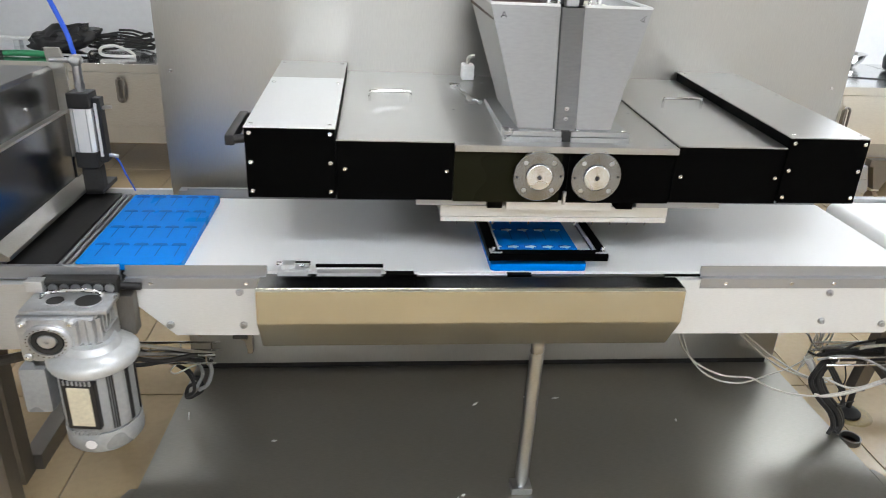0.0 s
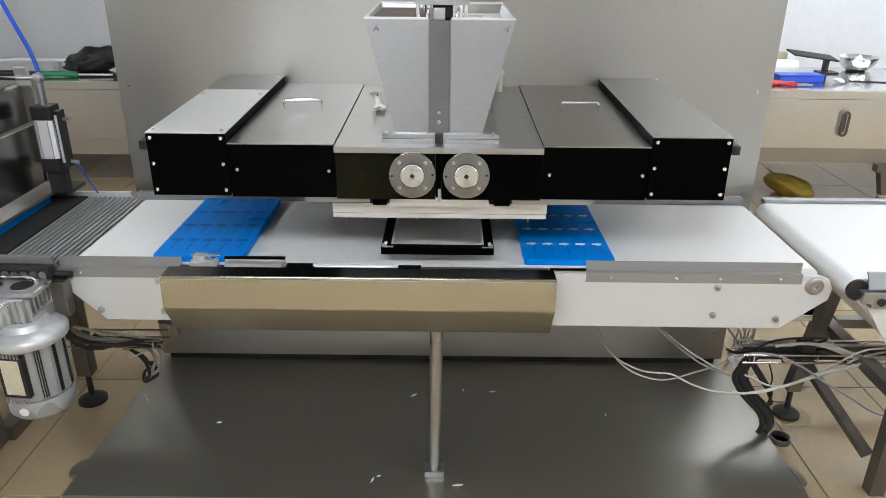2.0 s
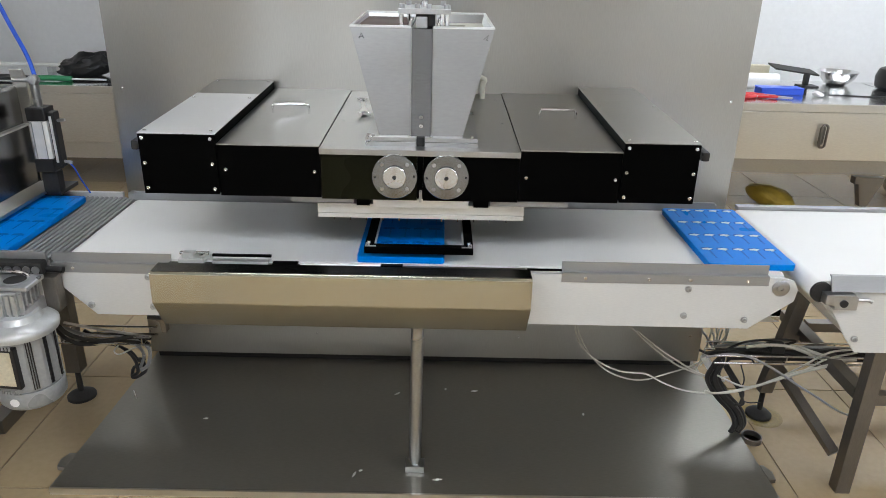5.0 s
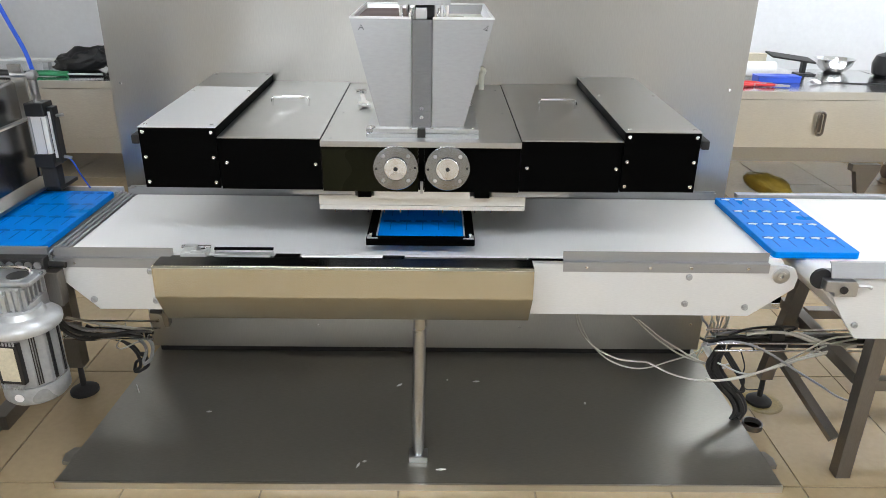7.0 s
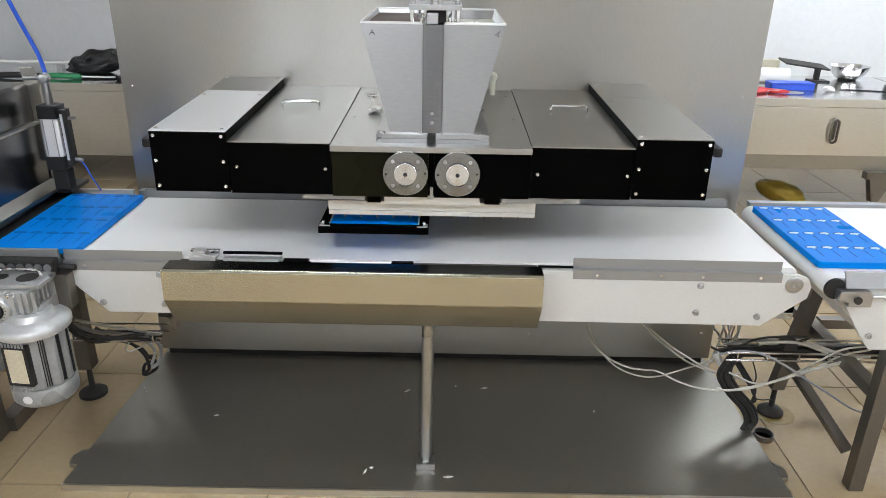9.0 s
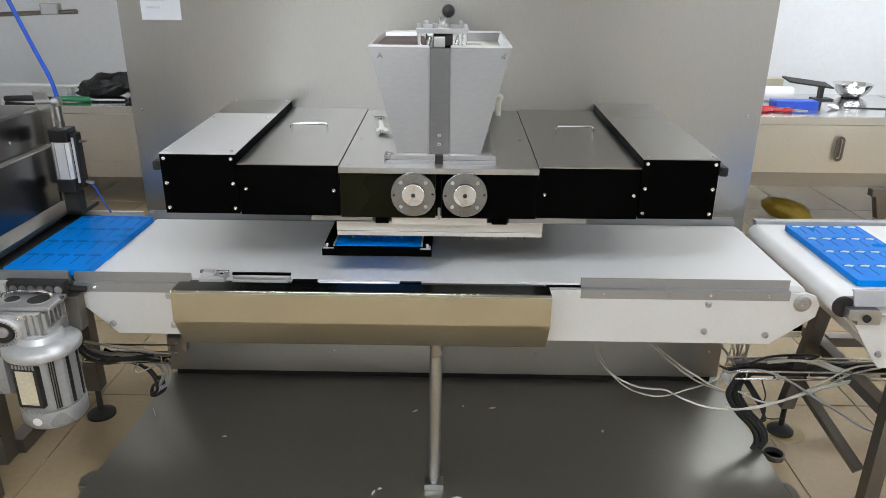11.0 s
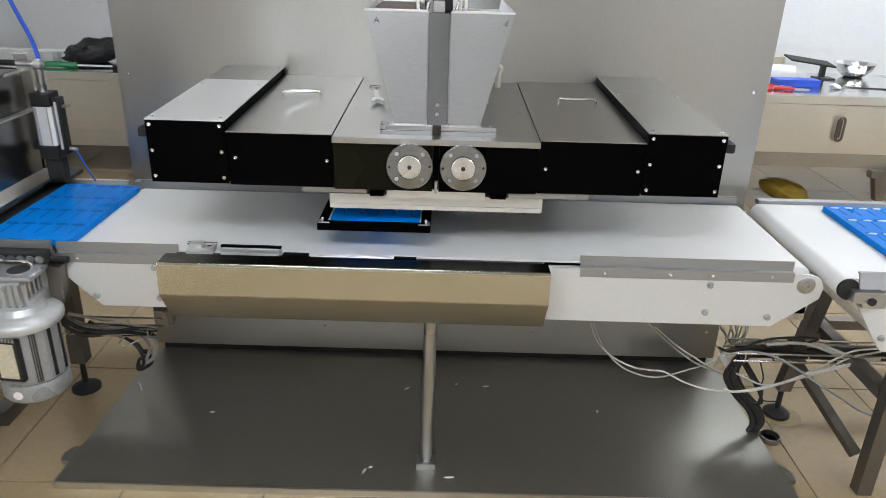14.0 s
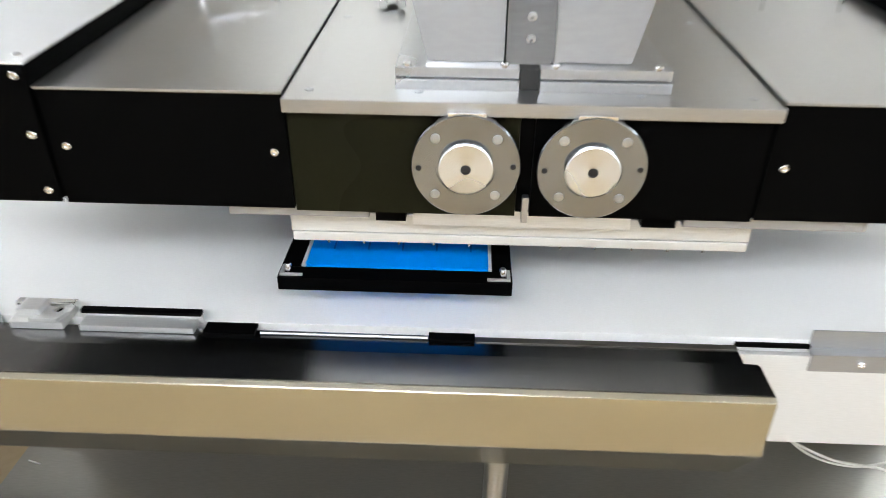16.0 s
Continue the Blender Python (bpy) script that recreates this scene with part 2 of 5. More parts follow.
def smooth_line(points, steps=8):
    """Catmull-Rom through the points."""
    p = [Vector(q) for q in points]
    p = [2 * p[0] - p[1], *p, 2 * p[-1] - p[-2]]
    out = []
    for i in range(1, len(p) - 2):
        for s in range(steps):
            t = s / steps
            out.append(0.5 * ((2 * p[i]) + (p[i + 1] - p[i - 1]) * t + (2 * p[i - 1] - 5 * p[i] + 4 * p[i + 1] - p[i + 2]) * t * t + (3 * p[i] - p[i - 1] - 3 * p[i + 1] + p[i + 2]) * t ** 3))
    out.append(p[-2])
    return out


def lathe(profile, at=(0, 0, 0), axis="z", n=28, bm=None):
    """A turned shape: rows of (radius, height) about an axis."""
    own = bmesh.new()
    rings = []
    for r, h in profile:
        ring = []
        for k in range(n):
            c, s = r * math.cos(2 * math.pi * k / n), r * math.sin(2 * math.pi * k / n)
            q = {"z": (c, s, h), "y": (c, h, s), "x": (h, c, s)}[axis]
            ring.append(own.verts.new(Vector(at) + Vector(q)))
        rings.append(ring)
    for q, w in zip(rings, rings[1:]):
        for k in range(n):
            own.faces.new((q[k], q[(k + 1) % n], w[(k + 1) % n], w[k]))
    if profile[0][0] > 1e-5:
        own.faces.new(rings[0][::-1])
    if profile[-1][0] > 1e-5:
        own.faces.new(rings[-1])
    bmesh.ops.remove_doubles(own, verts=own.verts, dist=1e-6)
    bmesh.ops.recalc_face_normals(own, faces=own.faces)
    return merge(bm, own)


def screw_mesh(name, r=0.006, h=0.004, mat="chrome"):
    """A small socket-head screw whose head points to -y."""
    bm = lathe([(r, 0), (r, -h * 0.7), (r * 0.8, -h), (r * 0.45, -h), (r * 0.4, -h * 0.5), (0.0001, -h * 0.5)], axis="y", n=14)
    return finish(bm, name, mat, True)


SCREW = screw_mesh("screw_head", 0.0055)
FLAT = screw_mesh("countersunk_screw", 0.0058, 0.0012, "machined")
HOLE = screw_mesh("pin_hole", 0.0035, 0.001, "black_plastic")
BOLT = finish(lathe([(0.011, 0), (0.011, -0.003), (0.0085, -0.003), (0.0085, -0.009), (0.007, -0.010), (0.004, -0.010), (0.004, -0.006), (0.0001, -0.006)], axis="y", n=12), "bolt_head", "machined", True)


def screw(parent, x, y, z, data=SCREW, name="screw", rot=None):
    ob = new(name, data)
    ob.parent = parent
    ob.location = (x, y, z)
    if rot:
        ob.rotation_euler = [radians(a) for a in rot]
    return ob


# ---- setting ----
WX0, WX1, WY0, WY1, CEIL = -4.6, 5.2, -4.4, 4.65, 2.9
floor = tagged(part("floor", box(WX0, WX1, WY0, WY1, -0.1, -0.004), "grout"), "beige glazed ceramic tile floor with dark joints", "floor", kind="structure")
for nm, bm in (("wall_north", box(WX0 - 0.15, WX1 + 0.15, WY1, WY1 + 0.15, -0.1, CEIL)), ("wall_south", box(WX0 - 0.15, WX1 + 0.15, WY0 - 0.15, WY0, -0.1, CEIL)),
               ("wall_west", box(WX0 - 0.15, WX0, WY0, WY1, -0.1, CEIL)), ("wall_east", box(WX1, WX1 + 0.15, WY0, WY1, -0.1, CEIL))):
    tagged(part(nm, bm, "wall_white"), "smooth white painted workshop wall", "wall", kind="structure")
ceiling = tagged(part("ceiling", box(WX0 - 0.15, WX1 + 0.15, WY0 - 0.15, WY1 + 0.15, CEIL, CEIL + 0.1), "ceiling_white"), "plain white ceiling", "ceiling", kind="structure")


def ceiling_light(x, y, w, d):
    t = thing("ceiling_light", "white rectangular ceiling light panel, unseen, placed to suit the lighting", "lamp", "ceiling lights", at=(x, y, CEIL))
    bm = box(-w / 2 - 0.02, w / 2 + 0.02, -d / 2 - 0.02, -d / 2, -0.05, -0.001)
    box(-w / 2 - 0.02, w / 2 + 0.02, d / 2, d / 2 + 0.02, -0.05, -0.001, bm=bm)
    box(-w / 2 - 0.02, -w / 2, -d / 2, d / 2, -0.05, -0.001, bm=bm)
    box(w / 2, w / 2 + 0.02, -d / 2, d / 2, -0.05, -0.001, bm=bm)
    part("frame", bm, "white_plastic", t)
    part("diffuser", box(-w / 2, w / 2, -d / 2, d / 2, -0.035, -0.028), "lamp", t, "glowing white diffuser")


for x, y in LAMPS:
    ceiling_light(x, y, 1.2, 0.6)
ceiling_light(-0.6, -2.3, 1.7, 0.8)
ceiling_light(-0.55, 0.2, 1.2, 0.16)
# small unseen panel added to brighten the floor at the left
ceiling_light(-1.9, 2.3, 0.6, 0.3)


# ---- back board and base plate ----
BW = 1.21
backboard = thing("back_board", "tall brushed stainless steel back board screwed behind the depositor", "panel")
part("sheet", box(-BW, BW + 0.02, 0.785, 0.805, 0.05, 2.05, 0.002), "panel_steel", backboard)
part("edge_fold", box(-BW, -BW + 0.012, 0.807, 0.85, 0.05, 2.05), "panel_steel", backboard)
part("edge_fold", box(BW + 0.008, BW + 0.02, 0.807, 0.85, 0.05, 2.05), "panel_steel", backboard)
for z in (0.18, 0.78, 1.21, 1.64):
    for x in (-1.17, 1.178):
        screw(backboard, x, 0.785, z)
for x in (-0.47, 0.42):
    screw(backboard, x, 0.785, 0.16)
stick = thing("striped_sticker", "small black and white striped sticker on the steel board", "sticker")
for k in range(7):
    part("stripe", box(0.575 + 0.012 * k, 0.581 + 0.012 * k, 0.7825, 0.7845, 0.775 + 0.002 * (k % 3), 0.80), "label_white", stick)
notice = thing("paper_notice", "white sheet of paper taped to the steel back board", "paper")
part("sheet", box(-1.122, -0.975, 0.7825, 0.7845, 1.545, 1.745), "paper", notice)
for k in range(6):
    part("text_line", box(-1.10, -1.10 + 0.05 + 0.02 * ((k * 7) % 3), 0.7815, 0.7823, 1.585 + 0.025 * k, 1.592 + 0.025 * k), "faint_ink", notice)

base = thing("base_plate", "large dark brushed steel base plate lying on the tiles", "plate")
bm = prism([(-1.235, -0.067), (1.238, -0.067), (1.225, 0.86), (-1.198, 0.86)], "z", 0.018, 0.026)
part("plate", bm, "dark_steel", base)
part("front_lip", box(-1.235, 1.238, -0.075, -0.068, 0.0, 0.0265), "brushed", base, "bright folded steel front lip")
part("side_lip", prism([(-1.235, -0.067), (-1.228, -0.067), (-1.191, 0.86), (-1.198, 0.86)], "z", 0.0, 0.0178), "dark_steel", base)
part("side_lip", prism([(1.231, -0.067), (1.238, -0.067), (1.225, 0.86), (1.218, 0.86)], "z", 0.0, 0.0178), "dark_steel", base)
part("tab", prism([(-1.2325, 0.03), (-1.262, 0.035), (-1.269, 0.075), (-1.252, 0.11), (-1.229, 0.11)], "z", 0.010, 0.0255), "dark_steel", base)
part("tab", prism([(1.2385, 0.03), (1.264, 0.035), (1.269, 0.075), (1.251, 0.11), (1.2375, 0.11)], "z", 0.010, 0.0255), "dark_steel", base)
# added black strip that draws the shaded gap below the board
part("rear_angle", box(-1.18, 1.2, 0.789, 0.802, 0.0262, 0.0495), "black_rubber", base, "black strip standing in for the dark gap under the board")
random.seed(4)
for x, y, a, l in ((-0.832, 0.327, 10, 0.02), (-0.10, 0.52, 40, 0.03), (0.07, 0.0, 5, 0.035), (-0.22, 0.02, 70, 0.03), (-0.2, 0.04, 20, 0.015), (0.22, 0.55, 8, 0.03), (0.10, 0.56, 60, 0.015), (0.65, 0.40, 80, 0.018)):
    crumb = thing("crumb", "small white crumb fallen on the base plate", "crumb", "crumbs on the base plate", at=(x, y, 0.0265))
    c, s_ = math.cos(radians(a)), math.sin(radians(a))
    part("flake", prism([(-l / 2 * c, -l / 2 * s_), (0.004 * s_, -0.004 * c), (l / 2 * c, l / 2 * s_), (-0.005 * s_, 0.005 * c)], "z", 0, 0.003), "speck", crumb)

# ---- depositor head ----
dep = thing("chocolate_depositor", "wide chocolate depositing machine head, black fronts and brushed steel lids", "machine")
TOP, LID, MID = 1.229, 1.2, 1.195
Y1 = 0.782
for sx in (-1, 1):
    a, b = sorted((sx * 0.80, sx * 0.583))
    unit = part("end_housing", box(a, b, 0.004, Y1, 1.052, TOP - 0.003, 0.002), "black_anodised", dep, "matt black end housing")
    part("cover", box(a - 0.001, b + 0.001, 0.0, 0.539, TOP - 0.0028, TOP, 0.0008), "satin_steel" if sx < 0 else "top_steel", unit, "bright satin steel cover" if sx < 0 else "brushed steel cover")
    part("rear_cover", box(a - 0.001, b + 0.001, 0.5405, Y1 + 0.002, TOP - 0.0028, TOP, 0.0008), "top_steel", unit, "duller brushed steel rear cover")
    part("front_plate", box(a, b, 0.0, 0.0035, 1.05, TOP - 0.004), "black_anodised", unit)
    for x in (a + 0.012, b - 0.012):
        for z in (1.067, 1.141, 1.214):
            screw(unit, x, 0.0, z)
    for x in (a + 0.014, b - 0.014):
        for y in (0.02, 0.46, 0.745):
            screw(unit, x, y, TOP, rot=(-90, 0, 0))
    a, b = sorted((sx * 0.5815, sx * 0.2885))
    inner = part("inner_housing", box(a, b, 0.008, 0.783, 1.045, LID - 0.004), "black_anodised", dep, "matt black front section")
    part("lid", box(a, b, 0.003, 0.7842, LID - 0.0035, LID, 0.001), "top_steel", inner, "removable brushed steel lid")
    for x, z in (((-0.561, 1.124), (-0.305, 1.122)) if sx < 0 else ((0.308, 1.117), (0.567, 1.117))):
        screw(inner, x, 0.008, z)
    hx = sx * 0.4425
    if sx > 0:
        hx = 0.447
    hy = 0.39
    bm = tube(smooth_line([(hx - 0.06, hy, LID), (hx - 0.06, hy, LID + 0.018), (hx - 0.057, hy, LID + 0.026), (hx - 0.048, hy, LID + 0.029), (hx + 0.048, hy, LID + 0.029), (hx + 0.057, hy, LID + 0.026), (hx + 0.06, hy, LID + 0.018), (hx + 0.06, hy, LID)], 4), 0.0042, 8)
    part("handle", bm, "chrome", inner, "thin polished bow handle", True)
    # side pull handle
    x0 = sx * 0.80
    bm = tube([(x0, 0.12, 1.165), (x0 + sx * 0.05, 0.12, 1.16)], 0.012, 10)
    tube([(x0, 0.33, 1.165), (x0 + sx * 0.05, 0.33, 1.16)], 0.012, 10, bm)
    box(*sorted((x0 + sx * 0.045, x0 + sx * 0.07)), 0.105, 0.345, 1.146, 1.175, 0.007, bm)
    part("pull_handle", bm, "black_plastic", dep, "black plastic pull handle", True)
centre = part("centre_housing", box(-0.287, -0.009, 0.012, 0.783, 1.04, MID - 0.018), "olive_dark", dep, "dark olive centre block")
part("centre_housing", box(0.009, 0.287, 0.012, 0.783, 1.04, MID - 0.018), "black_anodised", dep, "matt black centre block")
part("centre_plate", box(-0.2878, 0.2878, -0.006, 0.784, MID - 0.017, MID, 0.0015), "top_steel", centre, "thick bright steel centre plate")
part("split", box(-0.0085, 0.0085, 0.014, 0.783, 1.045, MID - 0.018), "black_anodised", centre)
for x in (-0.26, -0.13, 0.13, 0.26):
    for y in (0.025, 0.33, 0.68):
        screw(centre, x, y, MID, FLAT, rot=(-90, 0, 0))
part("stop_pin", box(-0.002, 0.006, -0.006, 0.0045, 1.04, 1.075, 0.001), "machined", centre)
FY, FZ = -0.009, 1.1185
for cx in (-0.0725, 0.0765):
    fl = part("bearing_flange", lathe([(0.0655, 0.0025), (0.0655, -0.004), (0.064, -0.006), (0.036, -0.006), (0.036, -0.004), (0.0325, -0.004), (0.0325, -0.009), (0.031, -0.010), (0.012, -0.010), (0.011, -0.006), (0.0001, -0.006)], (cx, FY, FZ), "y", 64), "turned", dep, "round machined bearing flange")
    part("hub", lathe([(0.0325, -0.0102), (0.0325, -0.0125), (0.031, -0.0135), (0.0062, -0.0135), (0.0058, -0.0105)], (cx, FY, FZ), "y", 48), "flange_hub", fl, "bright aluminium hub")
    part("bore", lathe([(0.0058, -0.0112), (0.005, -0.0118), (0.0001, -0.0118)], (cx, FY, FZ), "y", 16), "black_plastic", fl)
    for ang in (45, 135, 225, 315):
        screw(fl, cx + 0.051 * math.cos(radians(ang)), FY - 0.006, FZ + 0.051 * math.sin(radians(ang)), FLAT)
    for ang in (2, 182):
        screw(fl, cx + 0.056 * math.cos(radians(ang)), FY - 0.006, FZ + 0.056 * math.sin(radians(ang)), HOLE, "pin_hole")
    part("spigot", lathe([(0.056, 0.0205), (0.056, 0.003)], (cx, FY, FZ), "y", 48), "machined", fl)
    part("flat", box(cx - 0.022, cx + 0.022, FY - 0.0045, FY + 0.002, FZ + 0.0605, FZ + 0.066), "chrome", fl)
part("slide_strip", box(-0.38, -0.196, 0.024, 0.064, 1.025, 1.0395, 0.001), "rail_steel", dep)
part("slide_strip", box(0.209, 0.44, 0.024, 0.064, 1.023, 1.0395, 0.001), "rail_steel", dep)
part("cam_block", box(-0.19, -0.15, 0.04, 0.12, 1.012, 1.0398), "black_anodised", dep)
part("cam_block", box(0.16, 0.205, 0.04, 0.12, 1.012, 1.0398), "black_anodised", dep)
bar = part("nozzle_bar", box(-0.3115, 0.3165, 0.065, 0.235, 0.9785, 1.009, 0.0015), "nozzle_bar", dep, "pale metal nozzle bar")
part("nozzle_plate", box(-0.3105, 0.3155, 0.064, 0.236, 0.9635, 0.9775, 0.002), "nozzle_bar", bar, "lower plate that carries the nozzles")
part("spacer", box(-0.14, 0.145, 0.035, 0.25, 1.0095, 1.0385, 0.001), "matt_alu", dep)
NOZ = finish(lathe([(0.0045, 0.0), (0.0045, -0.004), (0.0022, -0.006), (0.0022, -0.016), (0.0008, -0.017)], n=10), "nozzle_tip", "chrome", True)
for row, y in enumerate((0.085, 0.125, 0.165, 0.205)):
    for k in range(10):
        x = (-0.265 + 0.05 * k) if k < 5 else (0.065 + 0.05 * (k - 5))
        ob = new("nozzle", NOZ)
        ob.parent = bar
        ob.location = (x, y, 0.965)
part("rear_beam", box(-0.80, 0.80, 0.66, 0.784, 1.0, 1.04), "black_anodised", dep)

# the whole head rises a little towards the back
RISE = 0.032
for ob in dep.children_recursive:
    if ob.location.length > 0:
        if ob.location.z > 1.12:
            ob.location.z += RISE * max(0.0, ob.location.y)
    else:
        for v in ob.data.vertices:
            if v.co.z > 1.12:
                v.co.z += RISE * max(0.0, v.co.y)

# hopper
hop = thing("twin_hopper", "twin brushed steel hopper with chocolate and cream chambers on the depositor", "hopper")


def chamber(sign):
    """One tapering open chamber with walls of real thickness."""
    s_ = sign
    bm = bmesh.new()

    def loop(xo, xi, y0, y1, z0, z1):
        return [(s_ * xi, y0, z0), (s_ * xo, y0, z0), (s_ * xo, y1, z1), (s_ * xi, y1, z1)]
    rows = [loop(0.122, 0.030, 0.062, 0.40, 1.222, 1.222), loop(0.205, 0.030, 0.11, 0.60, 1.519, 1.524), loop(0.199, 0.036, 0.116, 0.594, 1.519, 1.524), loop(0.118, 0.036, 0.068, 0.39, 1.24, 1.24)]
    rings = [[bm.verts.new(c) for c in r] for r in rows]
    for q, w in zip(rings, rings[1:]):
        for k in range(4):
            bm.faces.new((q[k], q[(k + 1) % 4], w[(k + 1) % 4], w[k]))
    bm.faces.new(rings[0])
    bm.faces.new(rings[-1][::-1])
    bmesh.ops.recalc_face_normals(bm, faces=bm.faces)
    bmesh.ops.bevel(bm, geom=bm.edges[:], offset=0.0012, segments=2, affect="EDGES")
    return bm


left_ch = part("chamber", chamber(-1), "hopper_steel", hop, "steel chamber filled with brown chocolate")
right_ch = part("chamber", chamber(1), "hopper_steel", hop, "steel chamber filled with pale cream")
part("chocolate", prism([(-0.1955, 0.1185), (-0.0365, 0.1185), (-0.0365, 0.583), (-0.1955, 0.583)], "z", 1.48, 1.512), "chocolate", left_ch, "melted brown chocolate")
part("cream", prism([(0.0365, 0.118), (0.192, 0.118), (0.192, 0.57), (0.0365, 0.57)], "z", 1.46, 1.497), "cream", right_ch, "pale cream filling")
bm = bmesh.new()
ring = [[bm.verts.new(c) for c in r] for r in (((-0.0285, 0.054, 1.222), (0.0285, 0.054, 1.222), (0.0285, 0.40, 1.222), (-0.0285, 0.40, 1.222)), ((-0.0285, 0.102, 1.517), (0.0285, 0.102, 1.517), (0.0285, 0.58, 1.517), (-0.0285, 0.58, 1.517)))]
for k in range(4):
    bm.faces.new((ring[0][k], ring[0][(k + 1) % 4], ring[1][(k + 1) % 4], ring[1][k]))
bm.faces.new(ring[0][::-1]), bm.faces.new(ring[1])
div = part("divider", bm, "hood_steel", hop, "darker steel strip between the chambers")
screw(div, 0.0, 0.0592, 1.25, FLAT)
screw(div, 0.0, 0.0632, 1.275, FLAT)
part("foot_flange", box(-0.159, -0.012, 0.038, 0.42, 1.2092, 1.2218, 0.0015), "machined", hop)
part("foot_flange", box(-0.159, -0.012, 0.032, 0.42, 1.1955, 1.2084, 0.0015), "machined", hop)
part("foot_flange", box(0.012, 0.166, 0.038, 0.42, 1.2092, 1.2218, 0.0015), "machined", hop)
part("foot_flange", box(0.012, 0.166, 0.032, 0.42, 1.1955, 1.2084, 0.0015), "machined", hop)
part("gap_seal", box(-0.0115, 0.0115, 0.037, 0.42, 1.1955, 1.221), "black_rubber", hop)
for x in (-0.145, -0.03, 0.03, 0.15):
    screw(hop, x, 0.044, 1.2218, rot=(-90, 0, 0))
# stirrer bridge
br = part("stirrer_bridge", box(-0.068, 0.080, 0.11, 0.30, 1.556, 1.570, 0.001), "machined", hop, "machined bridge plate with bolts")
for x in (-0.060, -0.046, 0.056, 0.070):
    part("pillar", tube([(x, 0.125 if abs(x) > 0.05 else 0.28, 1.515), (x, 0.125 if abs(x) > 0.05 else 0.28, 1.556)], 0.006, 10), "chrome", br, smooth=True)
for x, y in ((-0.058, 0.125), (-0.046, 0.28), (-0.015, 0.13), (0.018, 0.13), (0.058, 0.28), (0.068, 0.125)):
    part("cap_bolt", lathe([(0.008, 0.0), (0.008, 0.010), (0.0075, 0.012), (0.004, 0.012), (0.0035, 0.007), (0.0001, 0.007)], (x, y, 1.570), n=12), "machined", br, smooth=True)
kn = part("elbow", tube(smooth_line([(0.004, 0.2, 1.570), (0.004, 0.2, 1.590), (0.010, 0.19, 1.608), (0.022, 0.17, 1.612)], 5), 0.010, 12), "chrome", br, smooth=True)
part("knob", lathe([(0.004, -0.02), (0.016, -0.016), (0.019, 0.0), (0.016, 0.012), (0.0001, 0.016)], (0.022, 0.165, 1.614), "y", 18), "black_plastic", br, "black round knob", True)
part("motor_stub", box(-0.02, 0.035, 0.14, 0.26, 1.52, 1.553, 0.003), "black_plastic", br)
part("coupling", box(-0.018, 0.014, 0.108, 0.135, 1.518, 1.548, 0.003), "machined", br)
for x in (-0.033, 0.047):
    part("fork", tube([(x - 0.004, 0.12, 1.517), (x + 0.004, 0.13, 1.545)], 0.005, 8), "chrome", br, smooth=True)
for sx, ch in ((-1, left_ch), (1, right_ch)):
    part("rim_bead", tube([(sx * 0.032, 0.112, 1.5205), (sx * 0.202, 0.112, 1.5205), (sx * 0.202, 0.597, 1.5255), (sx * 0.032, 0.597, 1.5255)], 0.0042, 8), "plate_alu", ch, "bright welded rim", True)
for x in (-0.172,):
    lx = part("letter_mark", tube([(x - 0.007, 0.1040, 1.488), (x, 0.1062, 1.502), (x + 0.007, 0.1040, 1.488)], 0.0014, 6), "ink", hop)
    tube_bm = tube([(x - 0.004, 0.1047, 1.4935), (x + 0.004, 0.1047, 1.4935)], 0.0012, 5)
    part("letter_mark", tube_bm, "ink", hop)

part("pen_mark", tube([(0.182, 0.1045, 1.490), (0.188, 0.1064, 1.503), (0.174, 0.1047, 1.492), (0.186, 0.1043, 1.489)], 0.0012, 5), "ink", hop)

# loose things on the lids
sp = thing("spanner", "small chrome combination spanner lying on the steel plate", "tool", at=(-0.213, 0.50, MID + 0.0065 + RISE * 0.55))
bm = prism([(-0.006, -0.05), (0.006, -0.05), (0.005, 0.06), (-0.005, 0.06)], "z", -0.003, 0.003, 0.001)
lathe([(0.013, -0.004), (0.013, 0.004), (0.007, 0.004), (0.007, -0.004), (0.013, -0.004)], (0, 0.07, 0), n=16, bm=bm)
part("shank", bm, "chrome", sp, smooth=True)
part("jaw", prism([(-0.014, -0.085), (-0.006, -0.085), (-0.005, -0.07), (0.005, -0.07), (0.006, -0.085), (0.014, -0.085), (0.014, -0.062), (0.006, -0.048), (-0.006, -0.048), (-0.014, -0.062)], "z", -0.004, 0.004, 0.001), "chrome", sp)
sp.rotation_euler = (0, 0, radians(8))
sp.scale = (1.5, 1.65, 1.5)
bx = thing("valve_block", "white plastic block with a hose on the steel plate", "fitting", at=(-0.175, 0.735, MID + RISE * 0.735))
part("block", box(-0.02, 0.02, -0.03, 0.03, 0.0, 0.05, 0.004), "white_plastic", bx)
part("hose", tube(smooth_line([(0, 0, 0.05), (0.0, 0.0, 0.065), (0.008, 0.0, 0.075), (0.022, 0.0, 0.078)]), 0.006, 8), "clear_hose", bx, smooth=True)
bx = thing("valve_block", "pale plastic elbow fitting behind the hopper", "fitting", at=(0.21, 0.70, MID + RISE * 0.70))
part("block", tube(smooth_line([(0, 0, 0), (0, 0, 0.05), (0.005, 0, 0.07), (-0.03, 0.0, 0.085)]), 0.011, 10), "cream", bx, smooth=True)

